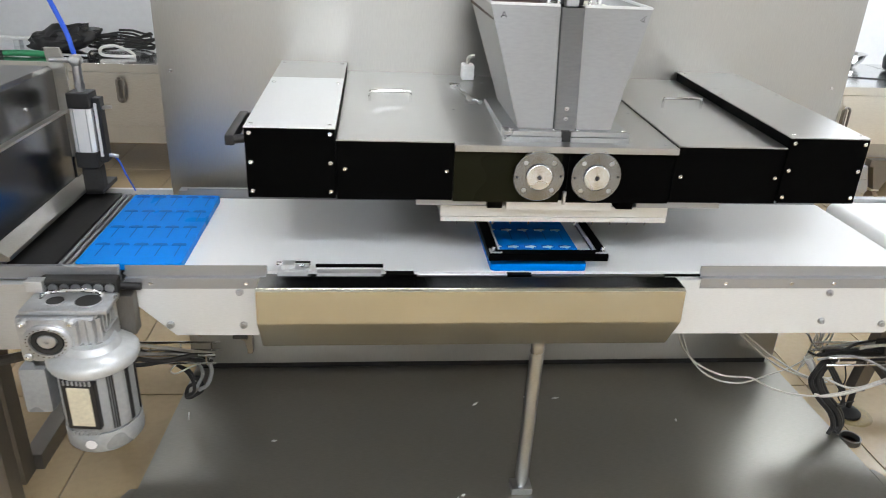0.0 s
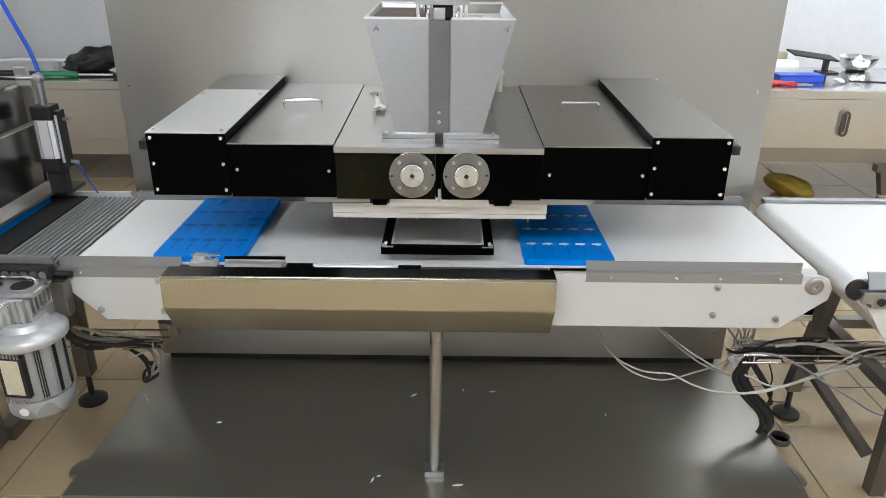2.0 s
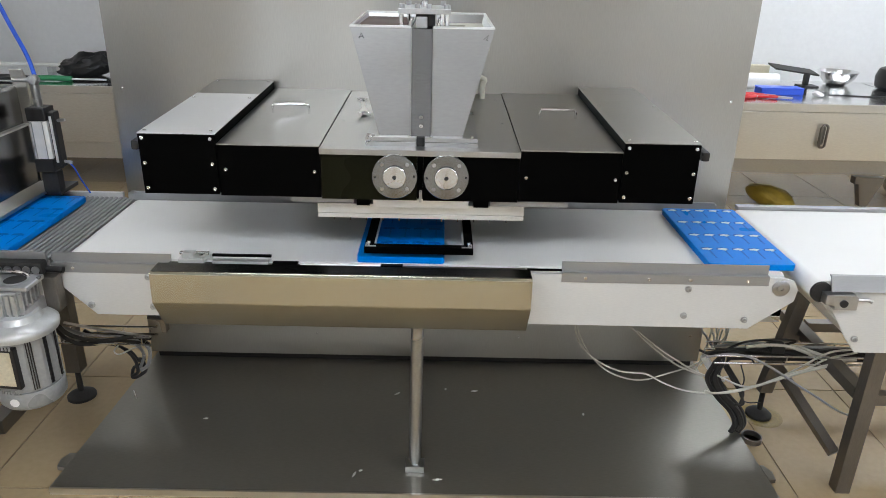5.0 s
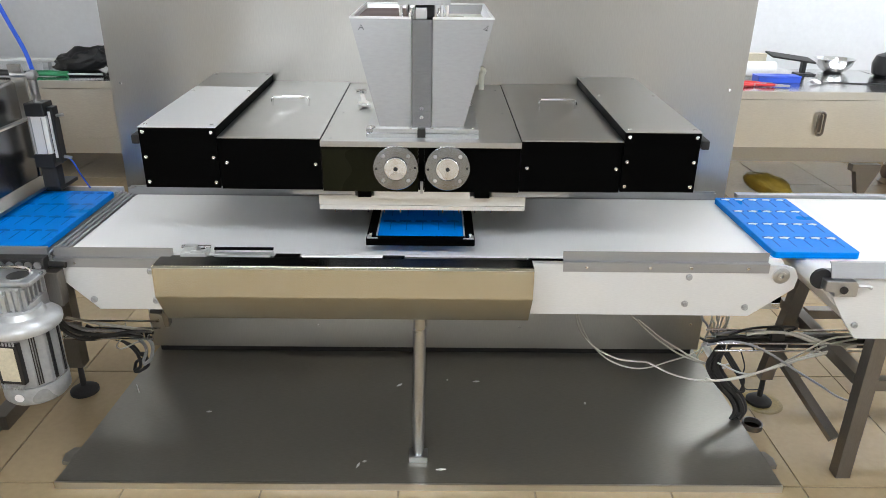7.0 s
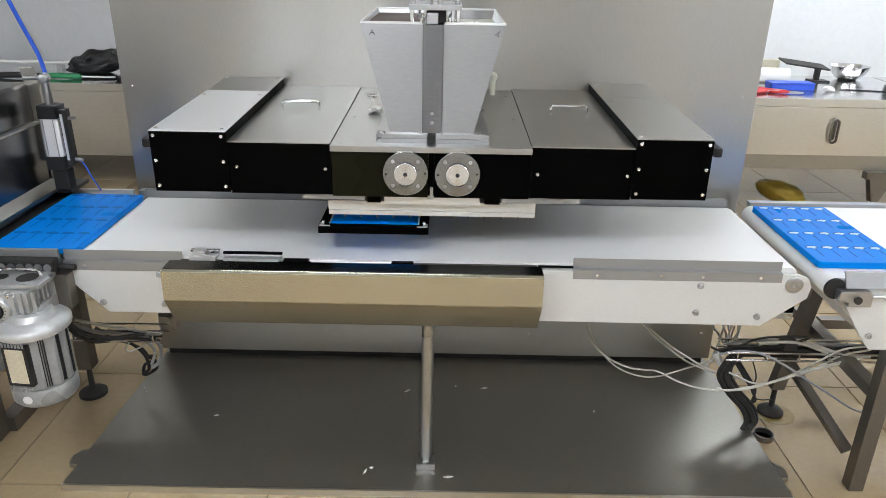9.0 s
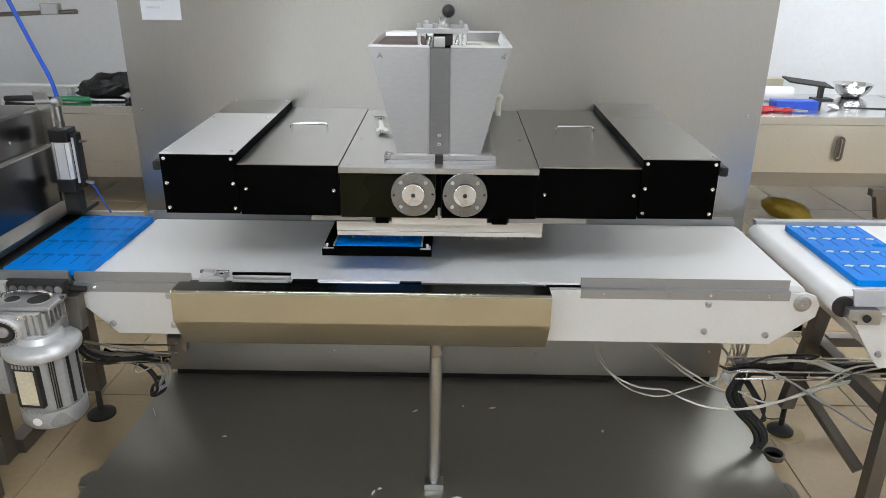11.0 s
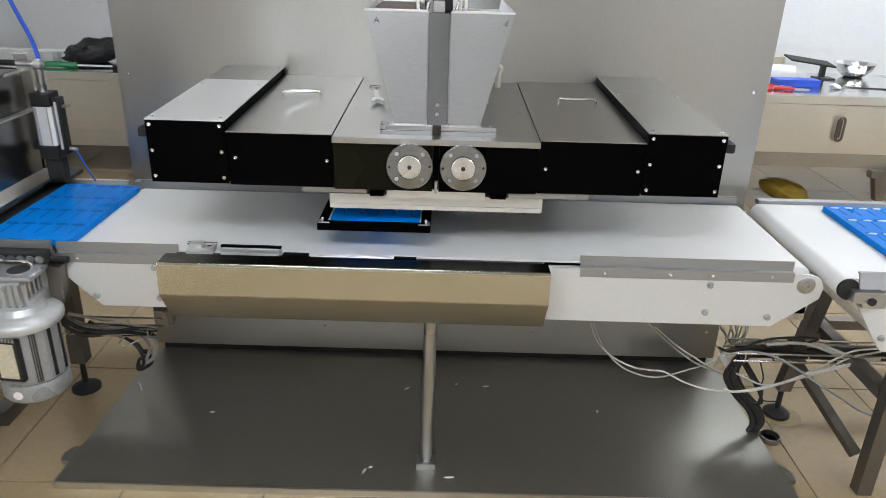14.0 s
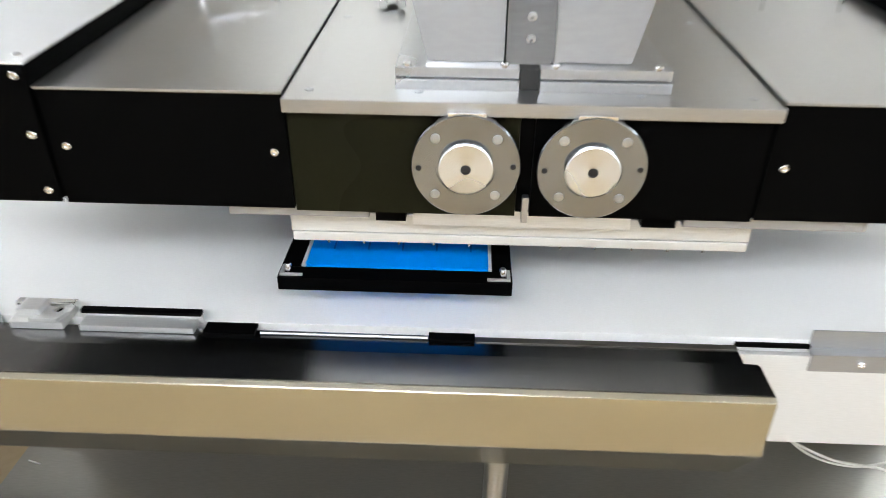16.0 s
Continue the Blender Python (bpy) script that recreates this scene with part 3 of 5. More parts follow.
# ---- belt conveyor ----
BZ = 0.812
conv = thing("belt_conveyor", "white belt conveyor with pale aluminium side plates under the depositor", "conveyor")
bm = prism([(-1.118, BZ - 0.006), (-1.122, BZ - 0.03), (-1.118, BZ - 0.055), (1.145, BZ - 0.055), (1.158, BZ - 0.03), (1.145, BZ - 0.006), (1.13, BZ), (-1.105, BZ)], "y", 0.068, 0.635, 0.0015)
part("belt", bm, "belt", conv, "white food-grade belt")
pl = part("side_plate", prism([(-1.15, 0.79), (-1.172, 0.765), (-1.03, 0.622), (0.2, 0.617), (1.06, 0.615), (1.19, 0.715), (1.196, 0.755), (1.18, 0.785), (1.15, 0.795), (-1.14, 0.795)], "y", 0.05, 0.06, 0.0015), "plate_alu", conv, "pale aluminium side plate")
for x, z in ((0.848, 0.753), (0.847, 0.659), (1.043, 0.648), (-1.042, 0.657), (-0.85, 0.758), (-0.846, 0.655)):
    screw(pl, x, 0.05, z, BOLT, "bolt")
part("end_cap", lathe([(0.027, 0.0), (0.027, -0.006), (0.024, -0.008), (0.014, -0.008), (0.013, -0.010), (0.006, -0.010), (0.005, -0.004), (0.0001, -0.004)], (1.139, 0.05, 0.762), "y", 32), "machined", pl, "round roller end cap", True)
part("side_plate", prism([(-1.15, 0.79), (-1.172, 0.765), (-1.03, 0.622), (1.06, 0.615), (1.19, 0.715), (1.18, 0.785), (-1.14, 0.795)], "y", 0.64, 0.65), "plate_alu", conv)
part("rear_rail", box(-1.15, 1.14, 0.652, 0.69, 0.80, 0.832, 0.002), "rail_steel", conv)
part("rear_strip", box(-1.12, -0.45, 0.646, 0.651, 0.80, 0.842), "rail_steel", conv)
part("rear_strip", box(0.1, 1.13, 0.646, 0.651, 0.80, 0.842), "rail_steel", conv)
gr = part("guide_rail", prism([(0.047, 0.769), (0.049, 0.769), (0.049, 0.797), (0.066, 0.797), (0.066, 0.832), (0.064, 0.832), (0.064, 0.800), (0.047, 0.800)], "x", 0.446, 1.098), "rail_steel", conv, "folded steel guide rail")
for x in (0.52, 0.72, 0.85, 1.03):
    screw(gr, x, 0.047, 0.785)
gl = part("guide_rail", prism([(0.047, 0.769), (0.049, 0.769), (0.049, 0.797), (0.062, 0.797), (0.062, 0.832), (0.060, 0.832), (0.060, 0.800), (0.047, 0.800)], "x", -1.145, -0.775), "rail_steel", conv, "folded steel guide rail")
for x in (-1.08, -0.83):
    screw(gl, x, 0.047, 0.785)
part("slot_rail", box(0.337, 0.447, 0.0605, 0.066, 0.800, 0.806), "black_anodised", conv)
cov = part("front_cover", prism([(-0.028, 0.840), (-0.090, 0.840), (-0.097, 0.835), (-0.101, 0.744), (-0.035, 0.638), (0.049, 0.636), (0.049, 0.646), (-0.028, 0.65)], "x", -0.783, 0.335, 0.0015), "cover_steel", conv, "folded brushed steel front cover")
# thin dark sheet: the cover top's dark reflection put into a colour
part("cover_top", box(-0.779, 0.331, -0.089, -0.0275, 0.8402, 0.8415), "hood_steel", cov, "dark sheet painting the dark reflection on the cover's top")
cl = part("sensor_clamp", box(-0.745, -0.665, 0.035, 0.085, 0.8128, 0.826, 0.002), "matt_alu", conv, "small machined clamp with a screw")
part("clamp_plate", box(-0.735, -0.70, 0.045, 0.075, 0.8262, 0.842, 0.002), "matt_alu", cl)
part("clamp_bar", box(-0.752, -0.66, 0.072, 0.084, 0.8262, 0.835, 0.002), "chrome", cl)
part("clamp_jaw", prism([(-0.715, 0.036), (-0.672, 0.036), (-0.662, 0.058), (-0.70, 0.07)], "z", 0.8262, 0.832, 0.001), "matt_alu", cl)
part("clamp_knob", lathe([(0.007, 0), (0.007, 0.006), (0.003, 0.007), (0.0001, 0.007)], (-0.68, 0.06, 0.826), n=14), "chrome", cl, smooth=True)
part("side_guide", box(-0.645, -0.462, 0.0605, 0.0645, 0.8125, 0.828), "matt_alu", conv, "bright side guide strip")
part("guide_cap", box(-0.645, -0.462, 0.0565, 0.0675, 0.8282, 0.835, 0.001), "black_anodised", conv, "black edge of the side guide")
part("side_guide_bracket", box(-0.64, -0.468, 0.034, 0.060, 0.8127, 0.823, 0.002), "matt_alu", conv, "bright machined guide bracket")
part("side_guide", box(-0.455, -0.378, 0.034, 0.06, 0.8127, 0.817), "black_anodised", conv)
part("slide_rod", tube([(-0.37, 0.040, 0.8155), (-0.121, 0.040, 0.8155)], 0.0026, 8), "machined", conv, smooth=True)
part("slide_block", box(-0.12, -0.052, 0.033, 0.050, 0.8127, 0.8185, 0.001), "black_anodised", conv, "small black sliding block")
part("slot_strip", box(-0.0515, 0.33, 0.036, 0.046, 0.8127, 0.8145), "leg_steel", conv)
part("rod_shelf", box(-0.775, 0.33, -0.0275, 0.049, 0.800, 0.8125), "hood_steel", conv)
part("sensor_bracket", prism([(-0.872, 0.617), (-0.835, 0.617), (-0.835, 0.535), (-0.85, 0.535), (-0.855, 0.575), (-0.872, 0.585)], "y", 0.09, 0.12, 0.002), "leg_steel", conv, "small dark steel bracket")
part("sensor_nub", tube([(-0.885, 0.085, 0.600), (-0.845, 0.085, 0.598)], 0.011, 12), "black_plastic", conv, smooth=True)
# support post and cross beams
leg = part("post", tube([(-0.004, 0.062, 0.64), (-0.010, 0.062, 0.075)], 0.021, 24), "machined", conv, "round steel support post", True)
part("adjuster", lathe([(0.012, 0.05), (0.016, 0.05), (0.016, 0.062), (0.02, 0.064), (0.02, 0.078), (0.012, 0.079)], (-0.010, 0.062, 0), n=14), "machined", leg, smooth=True)
part("foot_plate", prism([(-0.043, 0.035), (0.023, 0.035), (0.023, 0.088), (-0.043, 0.088)], "z", 0.0262, 0.05, 0.002), "machined", leg)
for x in (-1.0, 1.02):
    part("cross_beam", box(x - 0.03, x + 0.03, 0.0605, 0.6395, 0.64, 0.70), "matt_alu", conv)
    part("wall_bracket", box(x - 0.03, x + 0.03, 0.6505, 0.7845, 0.66, 0.70), "matt_alu", conv)

# ---- moulds ----
def make_mould():
    """A thin polycarbonate mould, 5 by 4 cells: each with a T-shaped recess, its shade painted as darker blue slabs.
    Origin at the middle of its underside.
    """
    t = thing("chocolate_mould", "bright blue plastic chocolate mould with twenty T-shaped cavities", "mould", "blue moulds on the line")
    c = 0.012
    ring = [(sx * (0.1375 - c) + c * math.cos(radians(a)), sy * (0.2675 - c) + c * math.sin(radians(a))) for sx, sy, a0 in ((1, 1, 0), (-1, 1, 90), (-1, -1, 180), (1, -1, 270)) for a in (a0, a0 + 30, a0 + 60, a0 + 90)]
    part("tray", prism(ring, "z", 0.0, 0.021, 0.0025), "blue", t)
    # recess shade is drawn as thin darker pieces on the flat tray
    groove = finish(prism([(0.0035, -0.028), (0.0063, -0.028), (0.0063, 0.044), (0.0035, 0.044)], "z", 0, 0.0009), "stick_groove", "blue_shade")
    bar_ = finish(prism([(-0.020, 0.0445), (0.019, 0.0445), (0.020, 0.050), (0.015, 0.059), (0.006, 0.0595), (0.004, 0.062), (-0.004, 0.062), (-0.006, 0.0595), (-0.017, 0.059), (-0.021, 0.052)], "z", 0, 0.0009), "head_groove", "blue_shade")
    for i in range(5):
        for j in range(4):
            x, y = -0.104 + 0.052 * i, -0.1935 + 0.129 * j
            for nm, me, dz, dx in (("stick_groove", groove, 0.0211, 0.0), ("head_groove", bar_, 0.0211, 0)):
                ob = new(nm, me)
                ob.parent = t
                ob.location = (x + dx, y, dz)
    return t


mould_a = make_mould()
mould_b = copy_thing(mould_a, pose(0, 0, 0))
mould_c = copy_thing(mould_a, pose(0, 0, 0))
# pale flag shape that paints the highlight in each filled cavity
fill = finish(prism([(-0.018, 0.042), (-0.003, 0.041), (0.0, 0.036), (0.006, 0.036), (0.0075, 0.043), (0.016, 0.047), (0.011, 0.0525), (0.0, 0.055), (-0.012, 0.051), (-0.017, 0.050)], "z", 0, 0.0016, 0.0005), "filling", "filling")
for i in range(5):
    for j in range(4):
        ob = new("filling", fill)
        ob.parent = mould_b
        ob.location = (-0.104 + 0.052 * i, -0.1935 + 0.129 * j - 0.002, 0.0221)
tagged(mould_b, "bright blue plastic chocolate mould with filled cavities and painted pale highlights")

# lifting frame
frame_t = thing("lifting_frame", "matt black rectangular frame that lifts the mould to the nozzles", "frame")
W, D0, D1, H = 0.169, 0.055, 0.665, 0.022
part("front_bar", box(-W, W, D0, D0 + 0.03, 0, H, 0.0015), "black_anodised", frame_t)
part("rear_bar", box(-W, W, D1 - 0.03, D1, 0, H, 0.0015), "black_anodised", frame_t)
part("side_bar", box(-W, -W + 0.029, D0 + 0.0301, D1 - 0.0301, 0, H, 0.0015), "black_anodised", frame_t)
part("side_bar", box(W - 0.029, W, D0 + 0.0301, D1 - 0.0301, 0, H, 0.0015), "black_anodised", frame_t)
for sx in (-1, 1):
    part("corner_bracket", prism([(sx * (W - 0.003), D0 + 0.004), (sx * (W - 0.036), D0 + 0.004), (sx * (W - 0.036), D0 + 0.008), (sx * (W - 0.008), D0 + 0.008), (sx * (W - 0.008), D0 + 0.03), (sx * (W - 0.003), D0 + 0.03)], "z", H, H + 0.003), "matt_alu", frame_t, "pale corner bracket")
    part("corner_pin", lathe([(0.005, 0), (0.005, 0.012), (0.004, 0.014), (0.0001, 0.014)], (sx * (W - 0.014), D0 + 0.017, H), n=12), "chrome", frame_t, smooth=True)
    part("inner_strip", box(*sorted((sx * (W - 0.034), sx * (W - 0.0292))), D0 + 0.032, D1 - 0.032, H - 0.008, H + 0.001), "plate_alu", frame_t)
    part("lift_rod", tube([(sx * 0.12, D1 - 0.015, H), (sx * 0.12, D1 - 0.015, 0.19)], 0.008, 10), "chrome", frame_t, smooth=True)

# ---- infeed machine with chain conveyor ----
hood = thing("cooling_tunnel_hood", "dark glossy stainless steel infeed hood above the chain conveyor", "machine")
part("upper_cover", prism([(-1.478, 1.105), (-1.478, 1.235), (-1.49, 1.245), (-2.6, 1.245), (-2.6, 1.105)], "y", -0.55, 0.62, 0.003), "hood_steel", hood)
part("lower_skirt", prism([(-1.465, 0.87), (-1.465, 1.10), (-2.6, 1.10), (-2.6, 0.87)], "y", -0.55, 0.625, 0.003), "hood_steel", hood)
part("seam_lip", box(-1.485, -1.458, -0.55, 0.63, 1.099, 1.106), "brushed", hood)
for y in (-0.2, 0.1, 0.4):
    screw(hood, -1.478, y, 1.16, rot=(0, 0, 90))
part("rear_wall", box(-2.6, -1.47, 0.70, 0.72, 0.70, 0.87), "hood_steel", hood)
part("outfeed_beam", prism([(-1.464, 0.885), (-1.425, 0.858), (-1.425, 0.846), (-1.464, 0.846)], "y", 0.05, 0.70, 0.002), "shade_grey_steel", hood)
part("side_post", box(-1.5, -1.46, 0.625, 0.70, 0.60, 1.0), "hood_steel", hood)

chain = thing("chain_conveyor", "roller chain infeed conveyor with many thin steel rods", "conveyor")
part("side_frame", box(-2.6, -1.16, 0.055, 0.07, 0.745, 0.80), "matt_alu", chain)
part("side_frame", box(-2.6, -1.18, 0.675, 0.69, 0.745, 0.826), "matt_alu", chain)
part("bed", box(-2.6, -1.126, 0.0705, 0.6745, 0.755, 0.785), "leg_steel", chain)
# added black slab: stands for the hood's shade on the rods
part("transfer_plate", box(-1.47, -1.345, 0.0715, 0.6735, 0.795, 0.8113, 0.001), "black_rubber", chain, "black slab standing in for the shade under the hood")
rod = finish(tube([(0, 0.071, 0), (0, 0.674, 0)], 0.0058, 8), "rod", "rail_steel", True)
for k in range(64):
    ob = new("rod", rod)
    ob.parent = chain
    ob.location = (-1.132 - 0.0185 * k, 0, 0.8045)
part("guide_edge", box(-1.56, -1.155, 0.04, 0.0545, 0.80, 0.838, 0.002), "rail_steel", chain)
part("drive_chain", box(-1.345, -1.15, 0.0, 0.039, 0.775, 0.818, 0.008), "black_rubber", chain, "black sprocket chain")
for k in range(7):
    part("link", lathe([(0.012, -0.004), (0.012, 0.0), (0.005, 0.001), (0.0001, 0.001)], (-1.335 + 0.028 * k, -0.002, 0.797), "y", 12), "machined", chain, smooth=True)
part("sensor", tube([(-1.185, 0.03, 0.79), (-1.10, 0.03, 0.785)], 0.010, 12), "black_plastic", chain, "black cylindrical sensor", True)
part("side_post", box(-1.56, -1.36, 0.02, 0.05, 0.60, 0.795), "matt_alu", chain)
for x, y in ((-1.395, 0.50), (-1.62, 0.02)):
    lg = part("leg", box(x - 0.028, x + 0.028, y - 0.028, y + 0.028, 0.13, 0.7448), "leg_steel", chain)
    part("foot", lathe([(0.055, 0.0), (0.055, 0.012), (0.03, 0.028), (0.012, 0.032), (0.010, 0.13), (0.0001, 0.13)], (x, y, 0), n=24), "black_rubber", lg, "round black levelling foot", True)
part("brace", tube([(-1.55, 0.02, 0.55), (-1.43, 0.48, 0.35)], 0.015, 8), "leg_steel", chain)

# swinging arm with pneumatic cylinder
cyl = thing("pneumatic_cylinder", "compact pneumatic cylinder with silver barrel and black end caps", "cylinder", at=(-1.392, 0.585, -0.045))
barrel = prism([(-0.032, -0.028), (-0.022, -0.034), (0.022, -0.034), (0.032, -0.028), (0.032, 0.028), (0.022, 0.034), (-0.022, 0.034), (-0.032, 0.028)], "z", 1.035, 1.173, 0.002)
part("barrel", barrel, "silver", cyl, "silver extruded barrel")
for x in (-0.021, 0.017):
    part("barrel_groove", box(x, x + 0.003, -0.0352, -0.0342, 1.037, 1.171), "machined", cyl)
part("end_cap", box(-0.034, 0.034, -0.036, 0.036, 1.1735, 1.222, 0.005), "black_plastic", cyl)
part("end_cap", box(-0.034, 0.034, -0.036, 0.036, 0.985, 1.0345, 0.005), "black_plastic", cyl)
part("rod", tube([(0, 0, 1.222), (0, 0, 1.30)], 0.0135, 16), "machined", cyl, smooth=True)
part("lock_nut", lathe([(0.016, 0), (0.016, 0.014), (0.0001, 0.014)], (0, 0, 1.235), n=6), "machined", cyl)
part("rod_eye", lathe([(0.006, -0.018), (0.014, -0.016), (0.018, -0.010), (0.018, 0.010), (0.014, 0.016), (0.006, 0.018), (0.006, -0.018)], (0, 0, 1.315), "y", 28), "machined", cyl, smooth=True)
part("clevis_pin", tube([(-0.075, 0, 1.315), (0.02, 0, 1.315)], 0.008, 10), "machined", cyl, smooth=True)
part("swing_arm", prism([(-0.105, 1.345), (-0.06, 1.345), (-0.048, 1.30), (-0.046, 1.0), (-0.085, 1.0), (-0.09, 1.2)], "y", 0.036, 0.05, 0.002), "shade_grey_steel", cyl, "dark steel swing arm")
part("valve_strip", box(0.034, 0.058, -0.02, 0.02, 1.0, 1.205, 0.004), "black_plastic", cyl)
part("sensor_rail", box(0.040, 0.048, -0.0235, -0.0202, 1.02, 1.19), "silver", cyl, "bright sensor rail")
part("fitting", tube([(0.05, 0, 1.17), (0.085, 0, 1.175)], 0.006, 8), "machined", cyl, smooth=True)
part("fitting", tube([(0.05, 0, 1.02), (0.085, 0, 1.015)], 0.006, 8), "machined", cyl, smooth=True)
part("mount", box(-0.03, 0.03, -0.02, 0.03, 0.90, 0.984, 0.01), "black_rubber", cyl, "greasy black pivot mount")
part("mount_plate", box(-0.15, 0.02, 0.0, 0.14, 0.885, 0.8995, 0.002), "black_plastic", cyl)
part("mount_post", box(-0.15, -0.11, 0.10, 0.14, 0.832, 0.8848), "black_plastic", cyl)
airl = thing("air_hose", "thin bright blue pneumatic air hose", "hose")
part("hose", tube(smooth_line([(-1.318, 0.585, 0.97), (-1.308, 0.595, 0.945), (-1.30, 0.61, 0.90), (-1.288, 0.64, 0.835)]), 0.003, 8), "hose_blue", airl, smooth=True)
airl = thing("air_hose", "bright blue pneumatic air hose rising from the cylinder", "hose")
part("hose", tube(smooth_line([(-1.41, 0.63, 1.275), (-1.425, 0.63, 1.35), (-1.46, 0.62, 1.46), (-1.51, 0.61, 1.62), (-1.58, 0.60, 1.85), (-1.63, 0.60, 2.2), (-1.63, 0.60, CEIL)]), 0.0075, 10), "hose_blue", airl, smooth=True)

# geared motor
gm = thing("geared_motor", "grey cast worm gearbox with upright electric motor", "motor")
part("gear_case", box(-1.365, -1.175, -0.11, 0.0, 0.628, 0.772, 0.012), "cast_alu", gm, "scuffed cast aluminium gearbox", True)
for k in range(5):
    part("rib", box(-1.175, -1.163, -0.105 + 0.022 * k, -0.097 + 0.022 * k, 0.64, 0.765, 0.002), "cast_alu", gm)
for k in range(3):
    part("rib", box(-1.222 + 0.018 * k, -1.213 + 0.018 * k, -0.118, -0.1095, 0.64, 0.765, 0.002), "cast_alu", gm)
OX, OZ = -1.283, 0.704
h_, c_ = 0.069, 0.026
part("face_plate", prism([(OX - h_, OZ - h_ + c_), (OX - h_ + c_, OZ - h_), (OX + h_ - c_, OZ - h_), (OX + h_, OZ - h_ + c_), (OX + h_, OZ + h_ - c_), (OX + h_ - c_, OZ + h_), (OX - h_ + c_, OZ + h_), (OX - h_, OZ + h_ - c_)], "y", -0.124, -0.1102, 0.003), "cast_alu", gm, "squared cast flange plate", True)
for sx in (-1, 1):
    for sz in (-1, 1):
        boss = part("corner_boss", lathe([(0.012, 0.0), (0.012, -0.016), (0.010, -0.018), (0.0001, -0.018)], (OX + sx * 0.056, -0.1098, OZ + sz * 0.056), "y", 16), "cast_alu", gm, smooth=True)
        screw(boss, OX + sx * 0.056, -0.1278, OZ + sz * 0.056)
hubp = part("output_flange", lathe([(0.058, 0.0), (0.058, -0.010), (0.052, -0.015), (0.043, -0.015), (0.041, -0.006), (0.0001, -0.006)], (OX, -0.124, OZ), "y", 40), "cast_alu", gm, "round bearing rim", True)
for k in range(24):
    a = radians(15 * k)
    part("rim_notch", box(OX + 0.0475 * math.cos(a) - 0.0017, OX + 0.0475 * math.cos(a) + 0.0017, -0.1405, -0.1392, OZ + 0.0475 * math.sin(a) - 0.0017, OZ + 0.0475 * math.sin(a) + 0.0017), "leg_steel", hubp)
part("oil_seal", lathe([(0.0405, -0.0065), (0.038, -0.014), (0.027, -0.014), (0.0245, -0.0075)], (OX, -0.124, OZ), "y", 36), "black_rubber", hubp, "black oil seal", True)
part("shaft", lathe([(0.0243, -0.0065), (0.022, -0.013), (0.014, -0.016), (0.006, -0.0155), (0.004, -0.011), (0.0001, -0.011)], (OX, -0.124, OZ), "y", 24), "cast_alu", hubp, "dull grey shaft end", True)
part("coupling_block", box(-1.166, -1.118, 0.004, 0.046, 0.635, 0.772, 0.004), "leg_steel", gm, "dark brown mounting block")
part("lifting_bow", tube(smooth_line([(-1.325, -0.035, 0.792), (-1.318, -0.03, 0.806), (-1.28, -0.025, 0.813), (-1.22, -0.022, 0.813), (-1.19, -0.02, 0.806), (-1.183, -0.018, 0.792)], 5), 0.0065, 8), "chrome", gm, "bright bent steel bow", True)
part("guide_block", box(-1.372, -1.328, -0.012, 0.018, 0.796, 0.838, 0.003), "matt_alu", gm)
part("top_cover", box(-1.355, -1.145, -0.10, 0.0, 0.7725, 0.792, 0.006), "cast_alu", gm)
for x, y, r in ((-1.205, -0.05, 0.032), (-1.285, -0.05, 0.022)):
    part("port", lathe([(r + 0.004, 0), (r + 0.004, 0.003), (r, 0.003), (r, 0.001), (0.0001, 0.001)], (x, y, 0.7922), n=24), "cast_alu", gm, smooth=True)
    part("port_plug", lathe([(r - 0.001, 0), (r - 0.001, 0.0018), (0.0001, 0.0018)], (x, y, 0.7935), n=24), "black_rubber", gm)
mc = (-1.20, -0.085, 0.03)
part("motor_flange", lathe([(0.075, 0.586), (0.107, 0.590), (0.110, 0.598), (0.110, 0.612), (0.104, 0.620), (0.070, 0.632), (0.060, 0.650)], mc, n=40), "grey_light", gm, "glossy pale motor flange", True)
part("motor_neck", box(-1.29, -1.155, -0.105, 0.01, 0.632, 0.70, 0.02), "cast_alu", gm, smooth=True)
mb = part("motor_body", lathe([(0.090, 0.405), (0.092, 0.41), (0.092, 0.585), (0.090, 0.588)], mc, n=12), "grey_paint", gm, "grey painted faceted motor body")
for ang in (228, 232, 305, 309, 313, 338, 342, 8, 12, 200):
    bm = box(0.0875, 0.0935, -0.0016, 0.0016, 0.414, 0.582)
    bmesh.ops.transform(bm, matrix=pose(mc[0], mc[1], mc[2], 0, 0, ang), verts=bm.verts)
    part("cooling_slot", bm, "black_plastic", mb, "dark cooling slot")
for k in range(7):
    for z in (0.417, 0.577):
        bm = box(-0.034 + 0.0105 * k, -0.029 + 0.0105 * k, -0.1015, -0.0985, z - 0.007, z + 0.007)
        bmesh.ops.transform(bm, matrix=pose(mc[0], mc[1], mc[2], 0, 0, -6), verts=bm.verts)
        part("vent_rib", bm, "grey_paint", mb)
part("fan_cowl", lathe([(0.092, 0.404), (0.094, 0.40), (0.094, 0.352), (0.086, 0.341), (0.06, 0.338), (0.0001, 0.338)], mc, n=40), "grey_paint", gm, "rounded grey fan cowl", True)
bm = box(-0.040, 0.040, -0.0985, -0.08, 0.43, 0.575, 0.003)
bmesh.ops.transform(bm, matrix=pose(mc[0], mc[1], mc[2], 0, 0, -6), verts=bm.verts)
np_ = part("nameplate_frame", bm, "black_plastic", mb, "dark grille round the nameplate")
bm = box(-0.028, 0.028, -0.1005, -0.0988, 0.442, 0.562)
